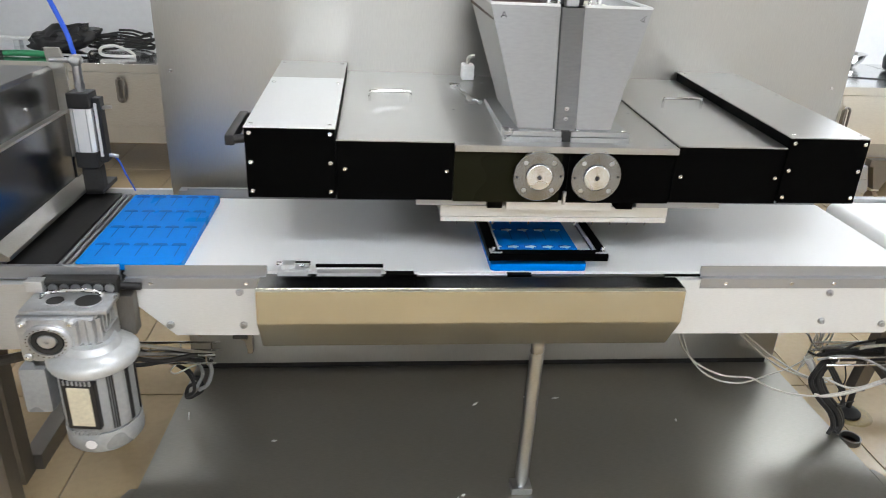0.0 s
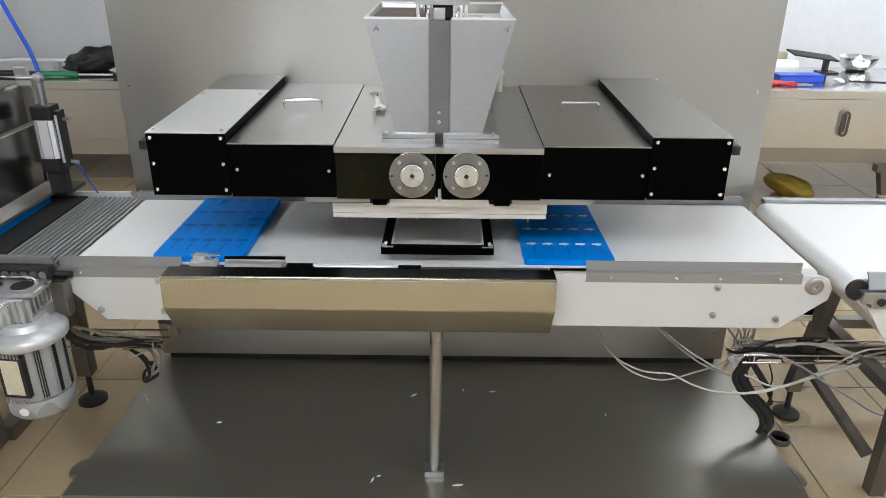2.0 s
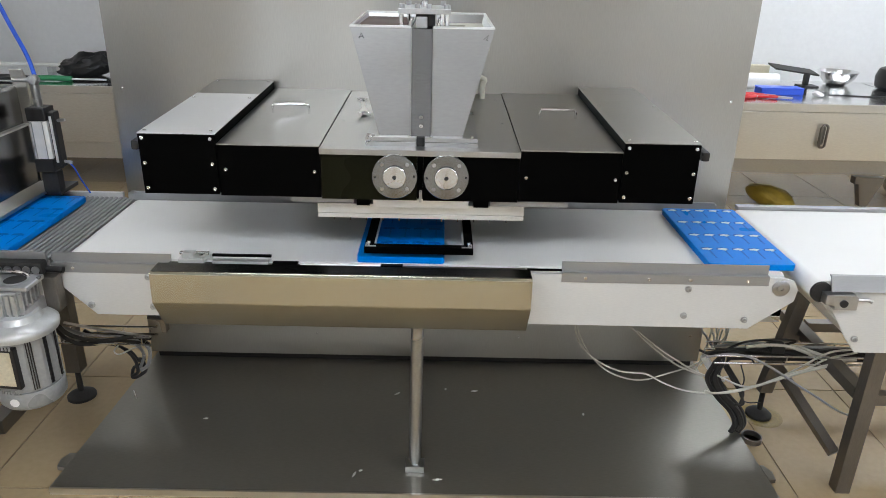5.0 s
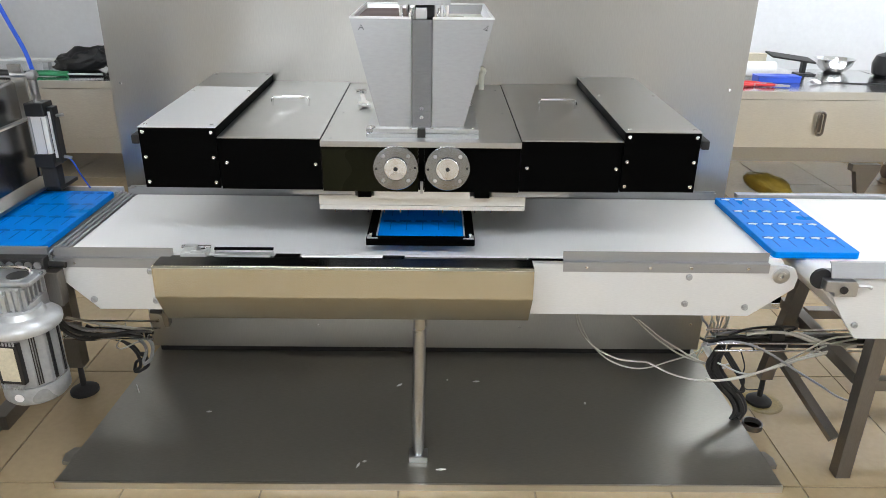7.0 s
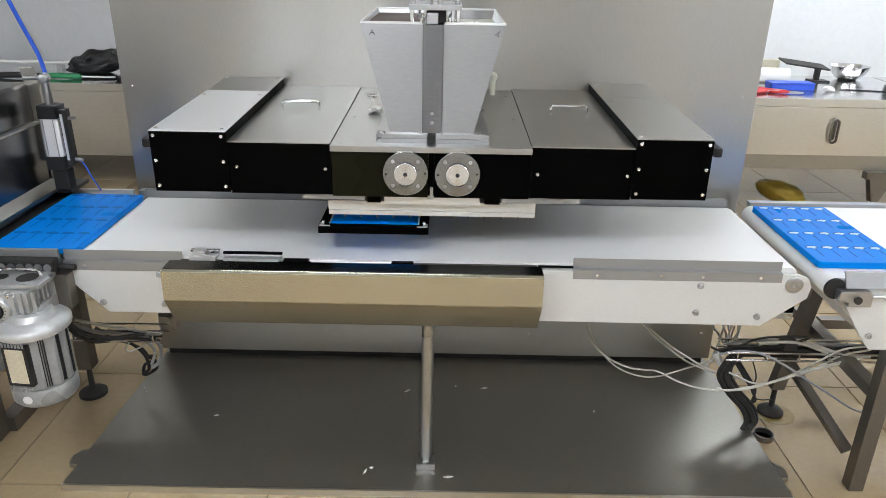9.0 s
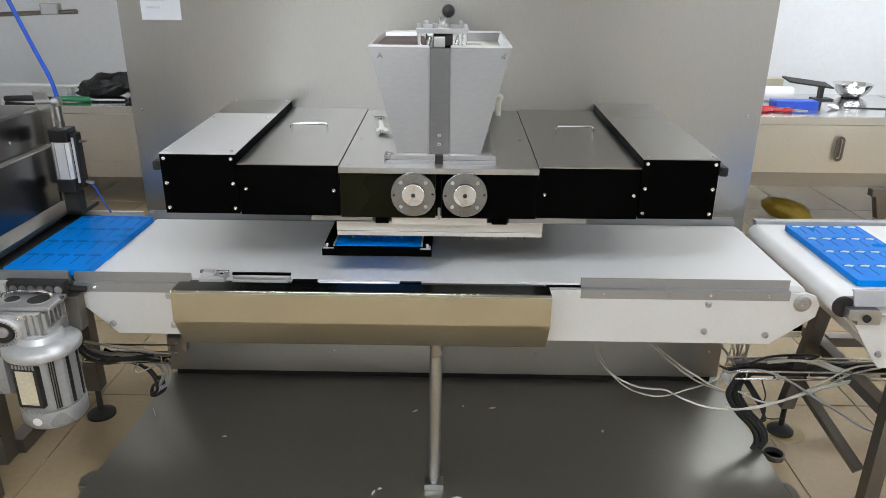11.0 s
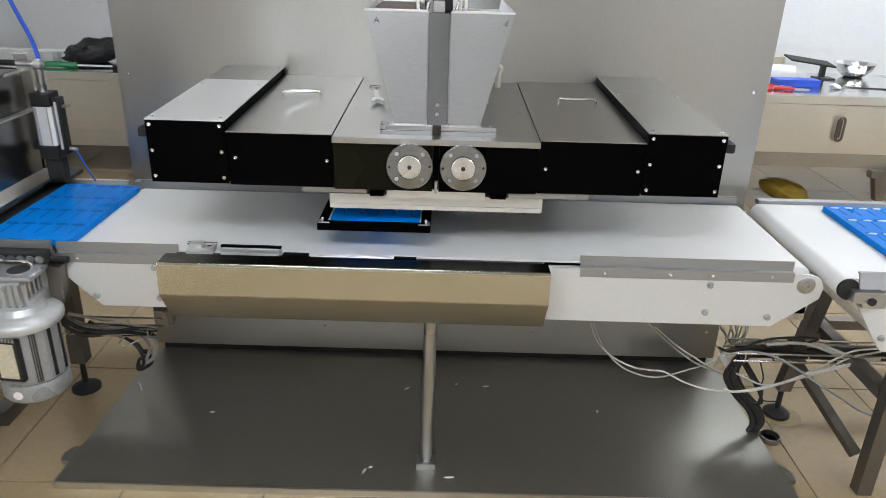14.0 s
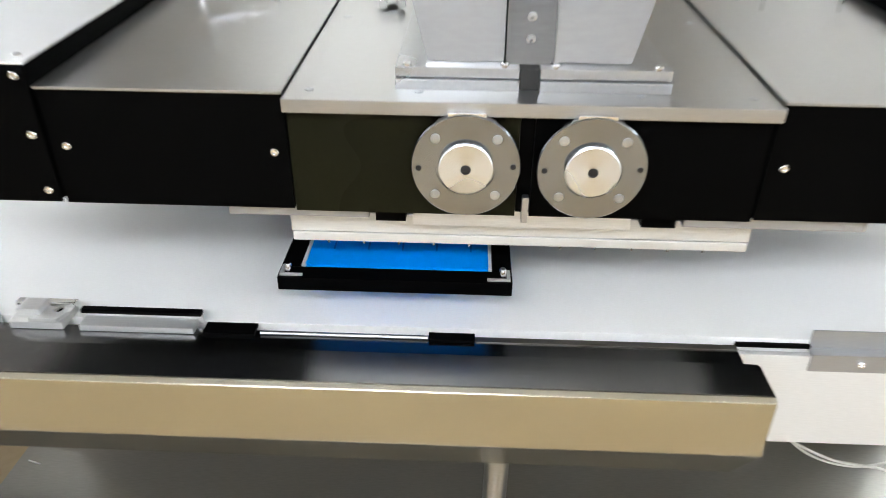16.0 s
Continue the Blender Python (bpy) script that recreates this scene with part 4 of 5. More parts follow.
bmesh.ops.transform(bm, matrix=pose(mc[0], mc[1], mc[2], 0, 0, -6), verts=bm.verts)
part("nameplate", bm, "label_beige", np_, "worn beige nameplate")
part("round_label", lathe([(0.014, 0), (0.014, -0.001), (0.0001, -0.001)], (mc[0] - 0.005, mc[1] - 0.0945, 0.405), "y", 20), "label_white", gm, "small round pale sticker")
part("terminal_box", box(-1.385, -1.315, -0.11, 0.02, 0.455, 0.60, 0.014), "grey_paint", gm, smooth=True)
part("bracket", box(-1.36, -1.16, 0.0, 0.019, 0.64, 0.80), "matt_alu", gm)
# the motor hangs close under the line
def squeeze(z):
    return 0.71 + (z - 0.694) * (0.755 if z > 0.694 else 0.945)


for ob in gm.children_recursive:
    if ob.location.length > 0:
        ob.location.z = squeeze(ob.location.z)
    else:
        for v in ob.data.vertices:
            v.co.z = squeeze(v.co.z)
lf = thing("side_stand", "dark steel stand leg of the infeed machine", "stand")
part("leg", box(-1.60, -1.53, -0.42, -0.35, 0.0, 0.62), "table_steel", lf, "bright square steel leg")
part("leg", box(-1.66, -1.592, 0.17, 0.24, 0.0, 0.62), "leg_steel", lf)
part("floor_rail", box(-1.625, -1.565, 0.241, 0.66, 0.0, 0.06, 0.002), "leg_steel", lf)
part("leg", box(-1.58, -1.51, -0.05, 0.01, 0.0, 0.62), "leg_steel", lf)
part("rail", box(-1.60, -1.52, -0.42, 0.01, 0.62, 0.70), "matt_alu", lf)
part("side_sheet", box(-2.4, -1.45, -0.47, -0.44, 0.70, 0.87, 0.002), "brushed", lf)
part("low_bar", tube([(-1.565, -0.385, 0.10), (-1.545, -0.02, 0.28)], 0.018, 8), "leg_steel", lf)

# ---- outfeed conveyor ----
c2 = thing("outfeed_conveyor", "second white belt conveyor on dark steel legs receiving the moulds", "conveyor")
nose = [(1.236 + 0.033 * math.cos(radians(a)), BZ - 0.034 + 0.033 * math.sin(radians(a))) for a in range(90, 246, 15)]
bm = prism(nose + [(1.27, BZ - 0.067), (3.4, BZ - 0.067), (3.4, BZ - 0.001)], "y", 0.0, 0.665)
part("belt", bm, "belt", c2, "white belt with a slight sag", True)
part("return_belt", prism([(1.225, 0.772), (1.27, 0.752), (1.42, 0.58), (1.41, 0.575), (1.385, 0.60), (1.215, 0.775)], "y", 0.02, 0.65), "belt", c2)
sp2 = part("side_plate", prism([(1.262, 0.775), (1.29, 0.79), (3.4, 0.79), (3.4, 0.57), (1.385, 0.57), (1.345, 0.62), (1.262, 0.745)], "y", -0.012, -0.002, 0.0015), "plate_alu", c2, "pale aluminium side plate")
screw(sp2, 1.372, -0.012, 0.62, BOLT, "bolt")
part("side_plate", box(1.25, 3.4, 0.667, 0.677, 0.60, 0.80), "plate_alu", c2)
part("edge_rail", prism([(-0.03, 0.79), (-0.01, 0.835), (0.0, 0.835), (0.0, 0.83), (-0.006, 0.829), (-0.024, 0.79)], "x", 1.255, 3.4), "rail_steel", c2, "folded steel edge rail")
part("edge_rail", box(1.23, 3.4, 0.668, 0.70, 0.806, 0.824, 0.002), "rail_steel", c2)
tk = part("belt_tensioner", prism([(1.235, 0.785), (1.325, 0.785), (1.335, 0.775), (1.335, 0.735), (1.265, 0.735), (1.265, 0.748), (1.235, 0.752)], "y", -0.045, -0.013, 0.002), "machined", c2, "machined belt tensioner block")
part("axle", lathe([(0.012, 0.0), (0.012, -0.006), (0.0001, -0.006)], (1.290, -0.045, 0.758), "y", 16), "black_plastic", tk)
part("tension_bolt", tube([(1.335, -0.03, 0.764), (1.372, -0.03, 0.764), (1.385, -0.03, 0.758)], 0.006, 8), "machined", tk, smooth=True)
part("end_roller", tube([(1.236, -0.012, 0.778), (1.236, -0.0005, 0.778)], 0.0325, 24), "black_rubber", c2, "dark end roller", True)
for x, y, z in ((1.486, 0.0, 0.0), (3.1, 0.0, 0.0), (3.1, 0.62, 0.0)):
    part("leg", box(x - 0.025, x + 0.025, y - 0.001, y + 0.045, z, 0.5695), "leg_steel", c2)
part("leg", prism([(1.353, 0.12), (1.403, 0.12), (1.474, 0.5695), (1.424, 0.5695)], "y", 0.435, 0.481), "leg_steel", c2, "splayed dark steel leg")
part("cross_bar", box(1.462, 1.51, 0.0505, 0.6185, 0.36, 0.40), "leg_steel", c2)
part("long_bar", box(1.5115, 3.07, 0.005, 0.04, 0.36, 0.40), "leg_steel", c2)
part("long_bar", box(1.591, 3.07, 0.62, 0.66, 0.30, 0.34), "leg_steel", c2)
part("diagonal_brace", tube([(1.33, 0.40, 0.33), (1.466, 0.07, 0.115)], 0.023, 4), "leg_steel", c2)
part("brace_bar", box(1.404, 1.4615, 0.44, 0.475, 0.345, 0.38), "leg_steel", c2)
part("foot", lathe([(0.05, 0.0), (0.05, 0.012), (0.03, 0.028), (0.011, 0.032), (0.010, 0.1195), (0.0001, 0.1195)], (1.378, 0.458, 0), n=24), "black_rubber", c2, "round black levelling foot", True)
pud = thing("dried_spill", "ochre dried spill on the tiles round a machine foot", "stain")
part("patch", lathe([(0.0001, 0.0015), (0.07, 0.0012), (0.082, 0.0)], (1.388, 0.452, 0.0005), n=30), "puddle", pud)
ringt = thing("rubber_ring", "dark metal ring lying on the tile floor", "ring", at=(1.282, 0.290, 0.0))
part("band", lathe([(0.038, 0.0), (0.038, 0.022), (0.033, 0.022), (0.033, 0.0), (0.038, 0.0)], n=28), "leg_steel", ringt, smooth=True)
cb = thing("end_bracket", "black bracket with a bright steel lip under the conveyor end", "bracket")
part("bracket", prism([(1.06, 0.645), (1.10, 0.68), (1.165, 0.68), (1.165, 0.635), (1.06, 0.635)], "y", 0.065, 0.15, 0.002), "black_anodised", cb)
part("lip", box(1.066, 1.162, 0.058, 0.0645, 0.637, 0.659, 0.002), "machined", cb, "bright folded steel lip")

# ---- cables and hoses under the line ----
def cable(pts, r, mat, label):
    t = thing("cable" if mat in ("black_rubber", "grey_cable") else "hose", label, "cable" if mat in ("black_rubber", "grey_cable") else "hose")
    part("run", tube(smooth_line(pts, 7), r, 8), mat, t, smooth=True)


cable([(0.576, 0.36, 0.618), (0.576, 0.36, 0.475), (0.596, 0.365, 0.401), (0.646, 0.37, 0.314), (0.731, 0.375, 0.238), (0.845, 0.38, 0.205), (0.961, 0.385, 0.237), (1.055, 0.39, 0.274), (1.122, 0.395, 0.335), (1.141, 0.4, 0.423)], 0.0032, "clear_hose", "clear plastic air hose sagging below the conveyor")
cable([(0.572, 0.38, 0.618), (0.572, 0.38, 0.464), (0.595, 0.365, 0.377), (0.653, 0.351, 0.314), (0.739, 0.336, 0.275), (0.8, 0.322, 0.273), (0.848, 0.307, 0.276), (0.923, 0.293, 0.243), (1.005, 0.278, 0.225), (1.104, 0.264, 0.229), (1.235, 0.249, 0.274), (1.358, 0.235, 0.341), (1.529, 0.22, 0.403)], 0.0034, "clear_hose", "clear plastic air hose sagging below the conveyor")
cable([(0.766, 0.37, 0.618), (0.766, 0.37, 0.474), (0.814, 0.363, 0.412), (0.883, 0.357, 0.352), (0.964, 0.35, 0.297), (1.041, 0.343, 0.265), (1.116, 0.337, 0.246), (1.165, 0.33, 0.259)], 0.0034, "clear_hose", "clear plastic air hose sagging below the conveyor")
cable([(1.211, 0.3, 0.4), (1.282, 0.284, 0.422), (1.355, 0.268, 0.429), (1.433, 0.252, 0.41), (1.499, 0.236, 0.395), (1.557, 0.22, 0.408)], 0.0062, "clear_hose", "thick pale hose draped over the tray")
cable([(1.036, 0.26, 0.382), (1.108, 0.246, 0.406), (1.183, 0.231, 0.402), (1.265, 0.217, 0.366), (1.35, 0.203, 0.314), (1.434, 0.189, 0.266), (1.519, 0.174, 0.217), (1.618, 0.16, 0.194)], 0.0042, "grey_cable", "grey cable trailing towards the floor")
cable([(1.108, 0.3, 0.282), (1.211, 0.28, 0.248), (1.298, 0.26, 0.292), (1.377, 0.24, 0.362), (1.452, 0.22, 0.434), (1.533, 0.2, 0.461)], 0.0036, "clear_hose", "pale hose crossing the wire tray")
cable([(1.024, 0.3, 0.389), (1.068, 0.291, 0.378), (1.164, 0.283, 0.395), (1.259, 0.274, 0.416), (1.35, 0.266, 0.451), (1.283, 0.257, 0.463), (1.17, 0.249, 0.457), (1.101, 0.24, 0.432)], 0.0045, "black_rubber", "black cable looped over the tray")
cable([(1.058, 0.4, 0.618), (1.058, 0.4, 0.44), (1.078, 0.39, 0.398), (1.101, 0.38, 0.365), (1.10, 0.345, 0.372), (1.16, 0.32, 0.392), (1.26, 0.31, 0.394)], 0.0044, "grey_cable", "loose air hoses coming down through the conveyor")
cable([(1.096, 0.4, 0.618), (1.096, 0.4, 0.441), (1.108, 0.39, 0.399), (1.11, 0.38, 0.366), (1.10, 0.345, 0.372), (1.16, 0.32, 0.392), (1.26, 0.31, 0.394)], 0.0044, "clear_hose", "loose air hoses coming down through the conveyor")
cable([(1.115, 0.4, 0.618), (1.115, 0.4, 0.442), (1.122, 0.39, 0.399), (1.114, 0.38, 0.366), (1.10, 0.345, 0.372), (1.16, 0.32, 0.392), (1.26, 0.31, 0.394)], 0.0034, "grey_cable", "loose air hoses coming down through the conveyor")
cable([(1.153, 0.4, 0.618), (1.153, 0.4, 0.442), (1.152, 0.39, 0.4), (1.122, 0.38, 0.366), (1.10, 0.345, 0.372), (1.16, 0.32, 0.392), (1.26, 0.31, 0.394)], 0.0034, "clear_hose", "loose air hoses coming down through the conveyor")
for k, dx in enumerate((-0.022, -0.006, 0.010, 0.024, 0.002)):
    dy, lo = 0.012 * (k % 2), 0.006 * k
    cable([(1.19 + dx, 0.30 + dy, 0.378), (1.135 + dx, 0.31 + dy, 0.352), (1.108 + 0.8 * dx, 0.318 + dy, 0.30), (1.105 + dx, 0.32 + dy, 0.25), (1.152 + dx, 0.32 + dy, 0.178), (1.212 + dx, 0.318 + dy, 0.115), (1.236 + 0.9 * dx, 0.312 + dy, 0.06), (1.222 + dx, 0.305 + dy, 0.014 + lo)], 0.0095, "black_rubber", "black cable bundle hanging to the floor")
cable([(1.135, 0.33, 0.313), (1.183, 0.325, 0.243), (1.215, 0.32, 0.197), (1.235, 0.315, 0.15), (1.203, 0.31, 0.147)], 0.005, "black_rubber", "short black cable end beside the bundle")
cable([(1.143, 0.33, 0.313), (1.192, 0.325, 0.243), (1.221, 0.32, 0.197), (1.228, 0.315, 0.15), (1.203, 0.31, 0.147)], 0.005, "black_rubber", "short black cable end beside the bundle")
cable([(1.151, 0.33, 0.313), (1.2, 0.325, 0.243), (1.228, 0.32, 0.197), (1.222, 0.315, 0.149), (1.203, 0.31, 0.147)], 0.005, "black_rubber", "short black cable end beside the bundle")
cable([(1.202, 0.33, 0.314), (1.234, 0.344, 0.237), (1.234, 0.358, 0.172), (1.259, 0.372, 0.129), (1.29, 0.386, 0.107), (1.344, 0.4, 0.099)], 0.0025, "black_rubber", "thin black wire reaching the machine foot")
cable([(-1.219, 0.06, 0.701), (-1.222, 0.103, 0.648), (-1.23, 0.146, 0.582), (-1.247, 0.189, 0.5), (-1.228, 0.231, 0.436), (-1.153, 0.274, 0.395), (-1.069, 0.317, 0.387), (-1.013, 0.36, 0.359)], 0.0075, "black_rubber", "cable running from the motor into the tray")
cable([(-1.225, 0.08, 0.687), (-1.229, 0.123, 0.625), (-1.243, 0.166, 0.547), (-1.261, 0.209, 0.46), (-1.224, 0.251, 0.395), (-1.132, 0.294, 0.384), (-1.071, 0.337, 0.356), (-1.029, 0.38, 0.318)], 0.0065, "black_rubber", "cable running from the motor into the tray")
cable([(-1.32, 0.33, 0.415), (-1.238, 0.342, 0.379), (-1.118, 0.353, 0.366), (-1.056, 0.365, 0.341), (-1.032, 0.377, 0.298), (-1.051, 0.388, 0.228), (-1.086, 0.4, 0.194)], 0.007, "grey_cable", "cable running from the motor into the tray")
cable([(-1.324, 0.34, 0.397), (-1.237, 0.356, 0.357), (-1.119, 0.372, 0.34), (-1.078, 0.388, 0.308), (-1.07, 0.404, 0.256), (-1.098, 0.42, 0.194)], 0.006, "grey_cable", "cable running from the motor into the tray")
cable([(-1.259, 0.36, 0.388), (-1.205, 0.374, 0.342), (-1.148, 0.388, 0.306), (-1.11, 0.402, 0.249), (-1.108, 0.416, 0.179), (-1.14, 0.43, 0.148)], 0.0065, "black_rubber", "cable running from the motor into the tray")
cable([(-1.286, 0.36, 0.334), (-1.195, 0.36, 0.365), (-1.088, 0.36, 0.372), (-1.021, 0.36, 0.335)], 0.006, "black_rubber", "cable running from the motor into the tray")
cable([(-1.341, 0.34, 0.349), (-1.266, 0.36, 0.324), (-1.19, 0.38, 0.32), (-1.118, 0.4, 0.28), (-1.099, 0.42, 0.223), (-1.084, 0.44, 0.221)], 0.0045, "black_rubber", "cable running from the motor into the tray")
cable([(-1.31, 0.33, 0.436), (-1.221, 0.34, 0.411), (-1.124, 0.35, 0.389), (-1.011, 0.36, 0.364)], 0.006, "clear_hose", "pale hose lying along the cable tray")
cable([(-1.137, 0.36, 0.33), (-1.164, 0.37, 0.294), (-1.149, 0.38, 0.276), (-1.084, 0.39, 0.301), (-1.066, 0.4, 0.258)], 0.003, "clear_hose", "loose pale wire end at the tray")
cable([(-1.119, 0.42, 0.232), (-1.088, 0.423, 0.216), (-1.081, 0.427, 0.178), (-1.113, 0.43, 0.149), (-1.142, 0.433, 0.141), (-1.133, 0.437, 0.181), (-1.106, 0.44, 0.195)], 0.006, "black_rubber", "coiled black cable hanging under the conveyor")
cable([(-1.113, 0.42, 0.233), (-1.087, 0.423, 0.221), (-1.085, 0.427, 0.178), (-1.113, 0.43, 0.149), (-1.14, 0.433, 0.141), (-1.133, 0.437, 0.181), (-1.104, 0.44, 0.195)], 0.006, "black_rubber", "coiled black cable hanging under the conveyor")
cable([(-1.106, 0.42, 0.233), (-1.086, 0.423, 0.226), (-1.09, 0.427, 0.178), (-1.113, 0.43, 0.149), (-1.138, 0.433, 0.141), (-1.133, 0.437, 0.181), (-1.101, 0.44, 0.195)], 0.006, "black_rubber", "coiled black cable hanging under the conveyor")
cable([(1.081, 0.37, 0.618), (1.081, 0.36, 0.435), (1.067, 0.36, 0.336), (1.049, 0.36, 0.267)], 0.0036, "clear_hose", "loose air hoses coming down through the conveyor")
cable([(1.118, 0.38, 0.618), (1.113, 0.37, 0.43), (1.099, 0.37, 0.346), (1.068, 0.37, 0.282)], 0.0032, "clear_hose", "loose air hoses coming down through the conveyor")
cable([(1.15, 0.37, 0.618), (1.144, 0.36, 0.436), (1.125, 0.36, 0.363), (1.086, 0.36, 0.32)], 0.0036, "clear_hose", "loose air hoses coming down through the conveyor")
cable([(1.169, 0.25, 0.433), (1.227, 0.25, 0.443), (1.315, 0.25, 0.44), (1.399, 0.25, 0.411), (1.466, 0.25, 0.387), (1.543, 0.25, 0.394)], 0.0058, "clear_hose", "thick pale hose draped over the tray")
cable([(1.548, 0.23, 0.401), (1.46, 0.23, 0.369), (1.37, 0.23, 0.342), (1.281, 0.23, 0.305), (1.165, 0.23, 0.262), (1.079, 0.23, 0.25), (1.042, 0.23, 0.26)], 0.0042, "clear_hose", "pale hose hanging below the wire tray")
cable([(1.565, 0.24, 0.425), (1.467, 0.24, 0.398), (1.391, 0.24, 0.347), (1.328, 0.24, 0.31)], 0.004, "clear_hose", "pale hose slanting down from the tray")
cable([(0.80, 0.34, 0.44), (0.887, 0.33, 0.372), (0.957, 0.33, 0.326), (1.047, 0.33, 0.274), (1.153, 0.33, 0.239)], 0.0034, "clear_hose", "clear plastic air hose sagging below the conveyor")
cable([(1.04, 0.27, 0.395), (1.13, 0.27, 0.412), (1.25, 0.28, 0.405), (1.38, 0.27, 0.398), (1.52, 0.28, 0.41), (1.70, 0.28, 0.405)], 0.006, "black_rubber", "black cable lying along the wire tray")
cable([(1.08, 0.31, 0.40), (1.20, 0.30, 0.42), (1.33, 0.31, 0.404), (1.46, 0.30, 0.41), (1.68, 0.31, 0.40)], 0.0055, "grey_cable", "grey cable lying along the wire tray")
valve = thing("valve_block", "small black valve block clipped on the wire tray", "fitting")
part("body", box(1.262, 1.312, 0.25, 0.30, 0.4065, 0.444, 0.004), "black_plastic", valve)
part("port", tube([(1.312, 0.275, 0.425), (1.332, 0.275, 0.425)], 0.006, 10), "machined", valve, smooth=True)
conn = thing("hose_connector", "white plastic hose connector below the conveyor plate", "fitting")
part("body", tube(smooth_line([(1.065, 0.36, 0.60), (1.07, 0.355, 0.54), (1.09, 0.345, 0.49)]), 0.017, 12, r_end=0.010), "white_plastic", conn, smooth=True)
part("cap", tube([(1.065, 0.35, 0.335), (1.105, 0.34, 0.275)], 0.014, 10), "white_plastic", conn, "frosted plastic sleeve", smooth=True)
trayr = thing("cable_tray", "thin wire cable tray under the outfeed end", "cable tray")
for z in (0.372, 0.402):
    for y in (0.24, 0.34):
        part("wire", tube([(1.06, y, z), (1.95, y, z)], 0.004, 6), "chrome", trayr, smooth=True)
for k in range(8):
    part("wire", tube([(1.10 + 0.11 * k, 0.24, 0.402), (1.10 + 0.11 * k, 0.24, 0.368), (1.10 + 0.11 * k, 0.34, 0.368), (1.10 + 0.11 * k, 0.34, 0.402)], 0.003, 6), "chrome", trayr)
part("hanger", box(1.43, 1.44, 0.235, 0.345, 0.357, 0.3675), "leg_steel", trayr)
for y in (0.27, 0.31):
    part("duct", box(1.09, 1.72, y - 0.008, y + 0.008, 0.3725, 0.388), "black_rubber", trayr, "flat black cable duct")
tr_l = thing("cable_tray", "thin wire cable tray under the infeed end", "cable tray")
for z in (0.355, 0.385):
    for y in (0.32, 0.40):
        part("wire", tube([(-1.39, y, z), (-1.0, y, z)], 0.004, 6), "chrome", tr_l, smooth=True)
for k in range(4):
    part("wire", tube([(-1.33 + 0.1 * k, 0.32, 0.385), (-1.33 + 0.1 * k, 0.32, 0.351), (-1.33 + 0.1 * k, 0.40, 0.351), (-1.33 + 0.1 * k, 0.40, 0.385)], 0.003, 6), "chrome", tr_l)
tie = thing("cable_tie", "white plastic cable tie end on the plate edge", "cable tie")
part("strap", tube([(-1.15, 0.45, 0.03), (-1.13, 0.40, 0.10)], 0.002, 5), "white_plastic", tie)


# ---- work tables along the back wall ----
def worktable(x0, x1, yf, drawers, label, zd, za, legs, up=0.0, steel="table_steel"):
    """A steel table: drawers from a to b down to zd, an apron down to za behind them, caster legs at the given places."""
    t = thing("work_table", label, "table")
    d = 1.0
    part("top", box(x0, x1, yf + 0.004, yf + d, 0.768 + up, 0.81 + up, 0.003), "table_top", t)
    part("front_edge", box(x0, x1, yf, yf + 0.0035, 0.757 + up, 0.8095 + up, 0.001), steel, t)
    for a, b in drawers:
        dr = part("drawer", box(a + 0.006, b - 0.006, yf + 0.015, yf + 0.5, zd, 0.752 + up, 0.004), steel, t)
        c = (a + b) / 2
        oval = [(c + 0.02 * math.cos(q), yf - 0.004 - 0.008 * abs(math.cos(q)), 0.645 + (0.055 if math.sin(q) > 0 else -0.055) + 0.022 * math.sin(q)) for q in [2 * math.pi * n / 24 for n in range(25)]]
        part("handle", tube(oval, 0.0085, 8), "leg_steel", dr, "dark oval steel pull", True)
        part("handle_recess", prism([(c - 0.016, 0.585), (c + 0.016, 0.585), (c + 0.019, 0.60), (c + 0.019, 0.69), (c + 0.016, 0.705), (c - 0.016, 0.705), (c - 0.019, 0.69), (c - 0.019, 0.60)], "y", yf + 0.0125, yf + 0.0148), "leg_steel", dr)
    part("frame_panel", box(x0 + 0.012, x1 - 0.012, yf + 0.51, yf + d - 0.02, za, 0.7675 + up), steel, t)
    part("front_panel", box(x0 + 0.012, drawers[0][0], yf + 0.017, yf + 0.5, za, 0.755 + up), steel, t)
    # the apron's recess shade is put into its darker steel
    part("apron", box(drawers[0][0] + 0.001, x1 - 0.012, yf + 0.14, yf + 0.5, za, zd - 0.004), "shade_grey_steel", t)
    for x, back in legs:
        for y in (yf + 0.10, yf + d - 0.10)[:2 if back else 1]:
            zl = za - 0.0005
            lg = part("leg", prism([(x - 0.10, zl), (x + 0.10, zl), (x + 0.10, zl - 0.04), (x + 0.025, 0.13), (x - 0.025, 0.13), (x - 0.07, zl - 0.05), (x - 0.10, zl - 0.05)], "y", y - 0.03, y + 0.03, 0.002), "leg_steel", t)
            part("fork", box(x - 0.03, x + 0.03, y - 0.02, y + 0.02, 0.115, 0.1298), steel, lg)
            part("caster", lathe([(0.052, -0.02), (0.058, -0.012), (0.058, 0.012), (0.052, 0.02)], (x, y, 0.058), "x", 20), "rust_brown", lg, smooth=True)
    return t


# left table: same steel as the others, shade put into a darker copy
worktable(-4.3, -1.35, 3.1, ((-4.2, -2.9), (-2.88, -1.38)), "long stainless steel work table with drawers and clutter", 0.40, 0.25, ((-4.1, 1), (-1.5, 1)), 0.0, "shade_grey_steel")
worktable(1.75, 3.35, 2.74, ((2.055, 3.195),), "stainless steel work table with one wide drawer on casters", 0.475, 0.345, ((1.86, 1), (3.06, 0)), 0.048)
worktable(3.37, 4.6, 2.74, ((3.6, 4.55),), "stainless steel work table with a drawer on casters", 0.475, 0.345, ((3.75, 1), (4.4, 1)), 0.048)

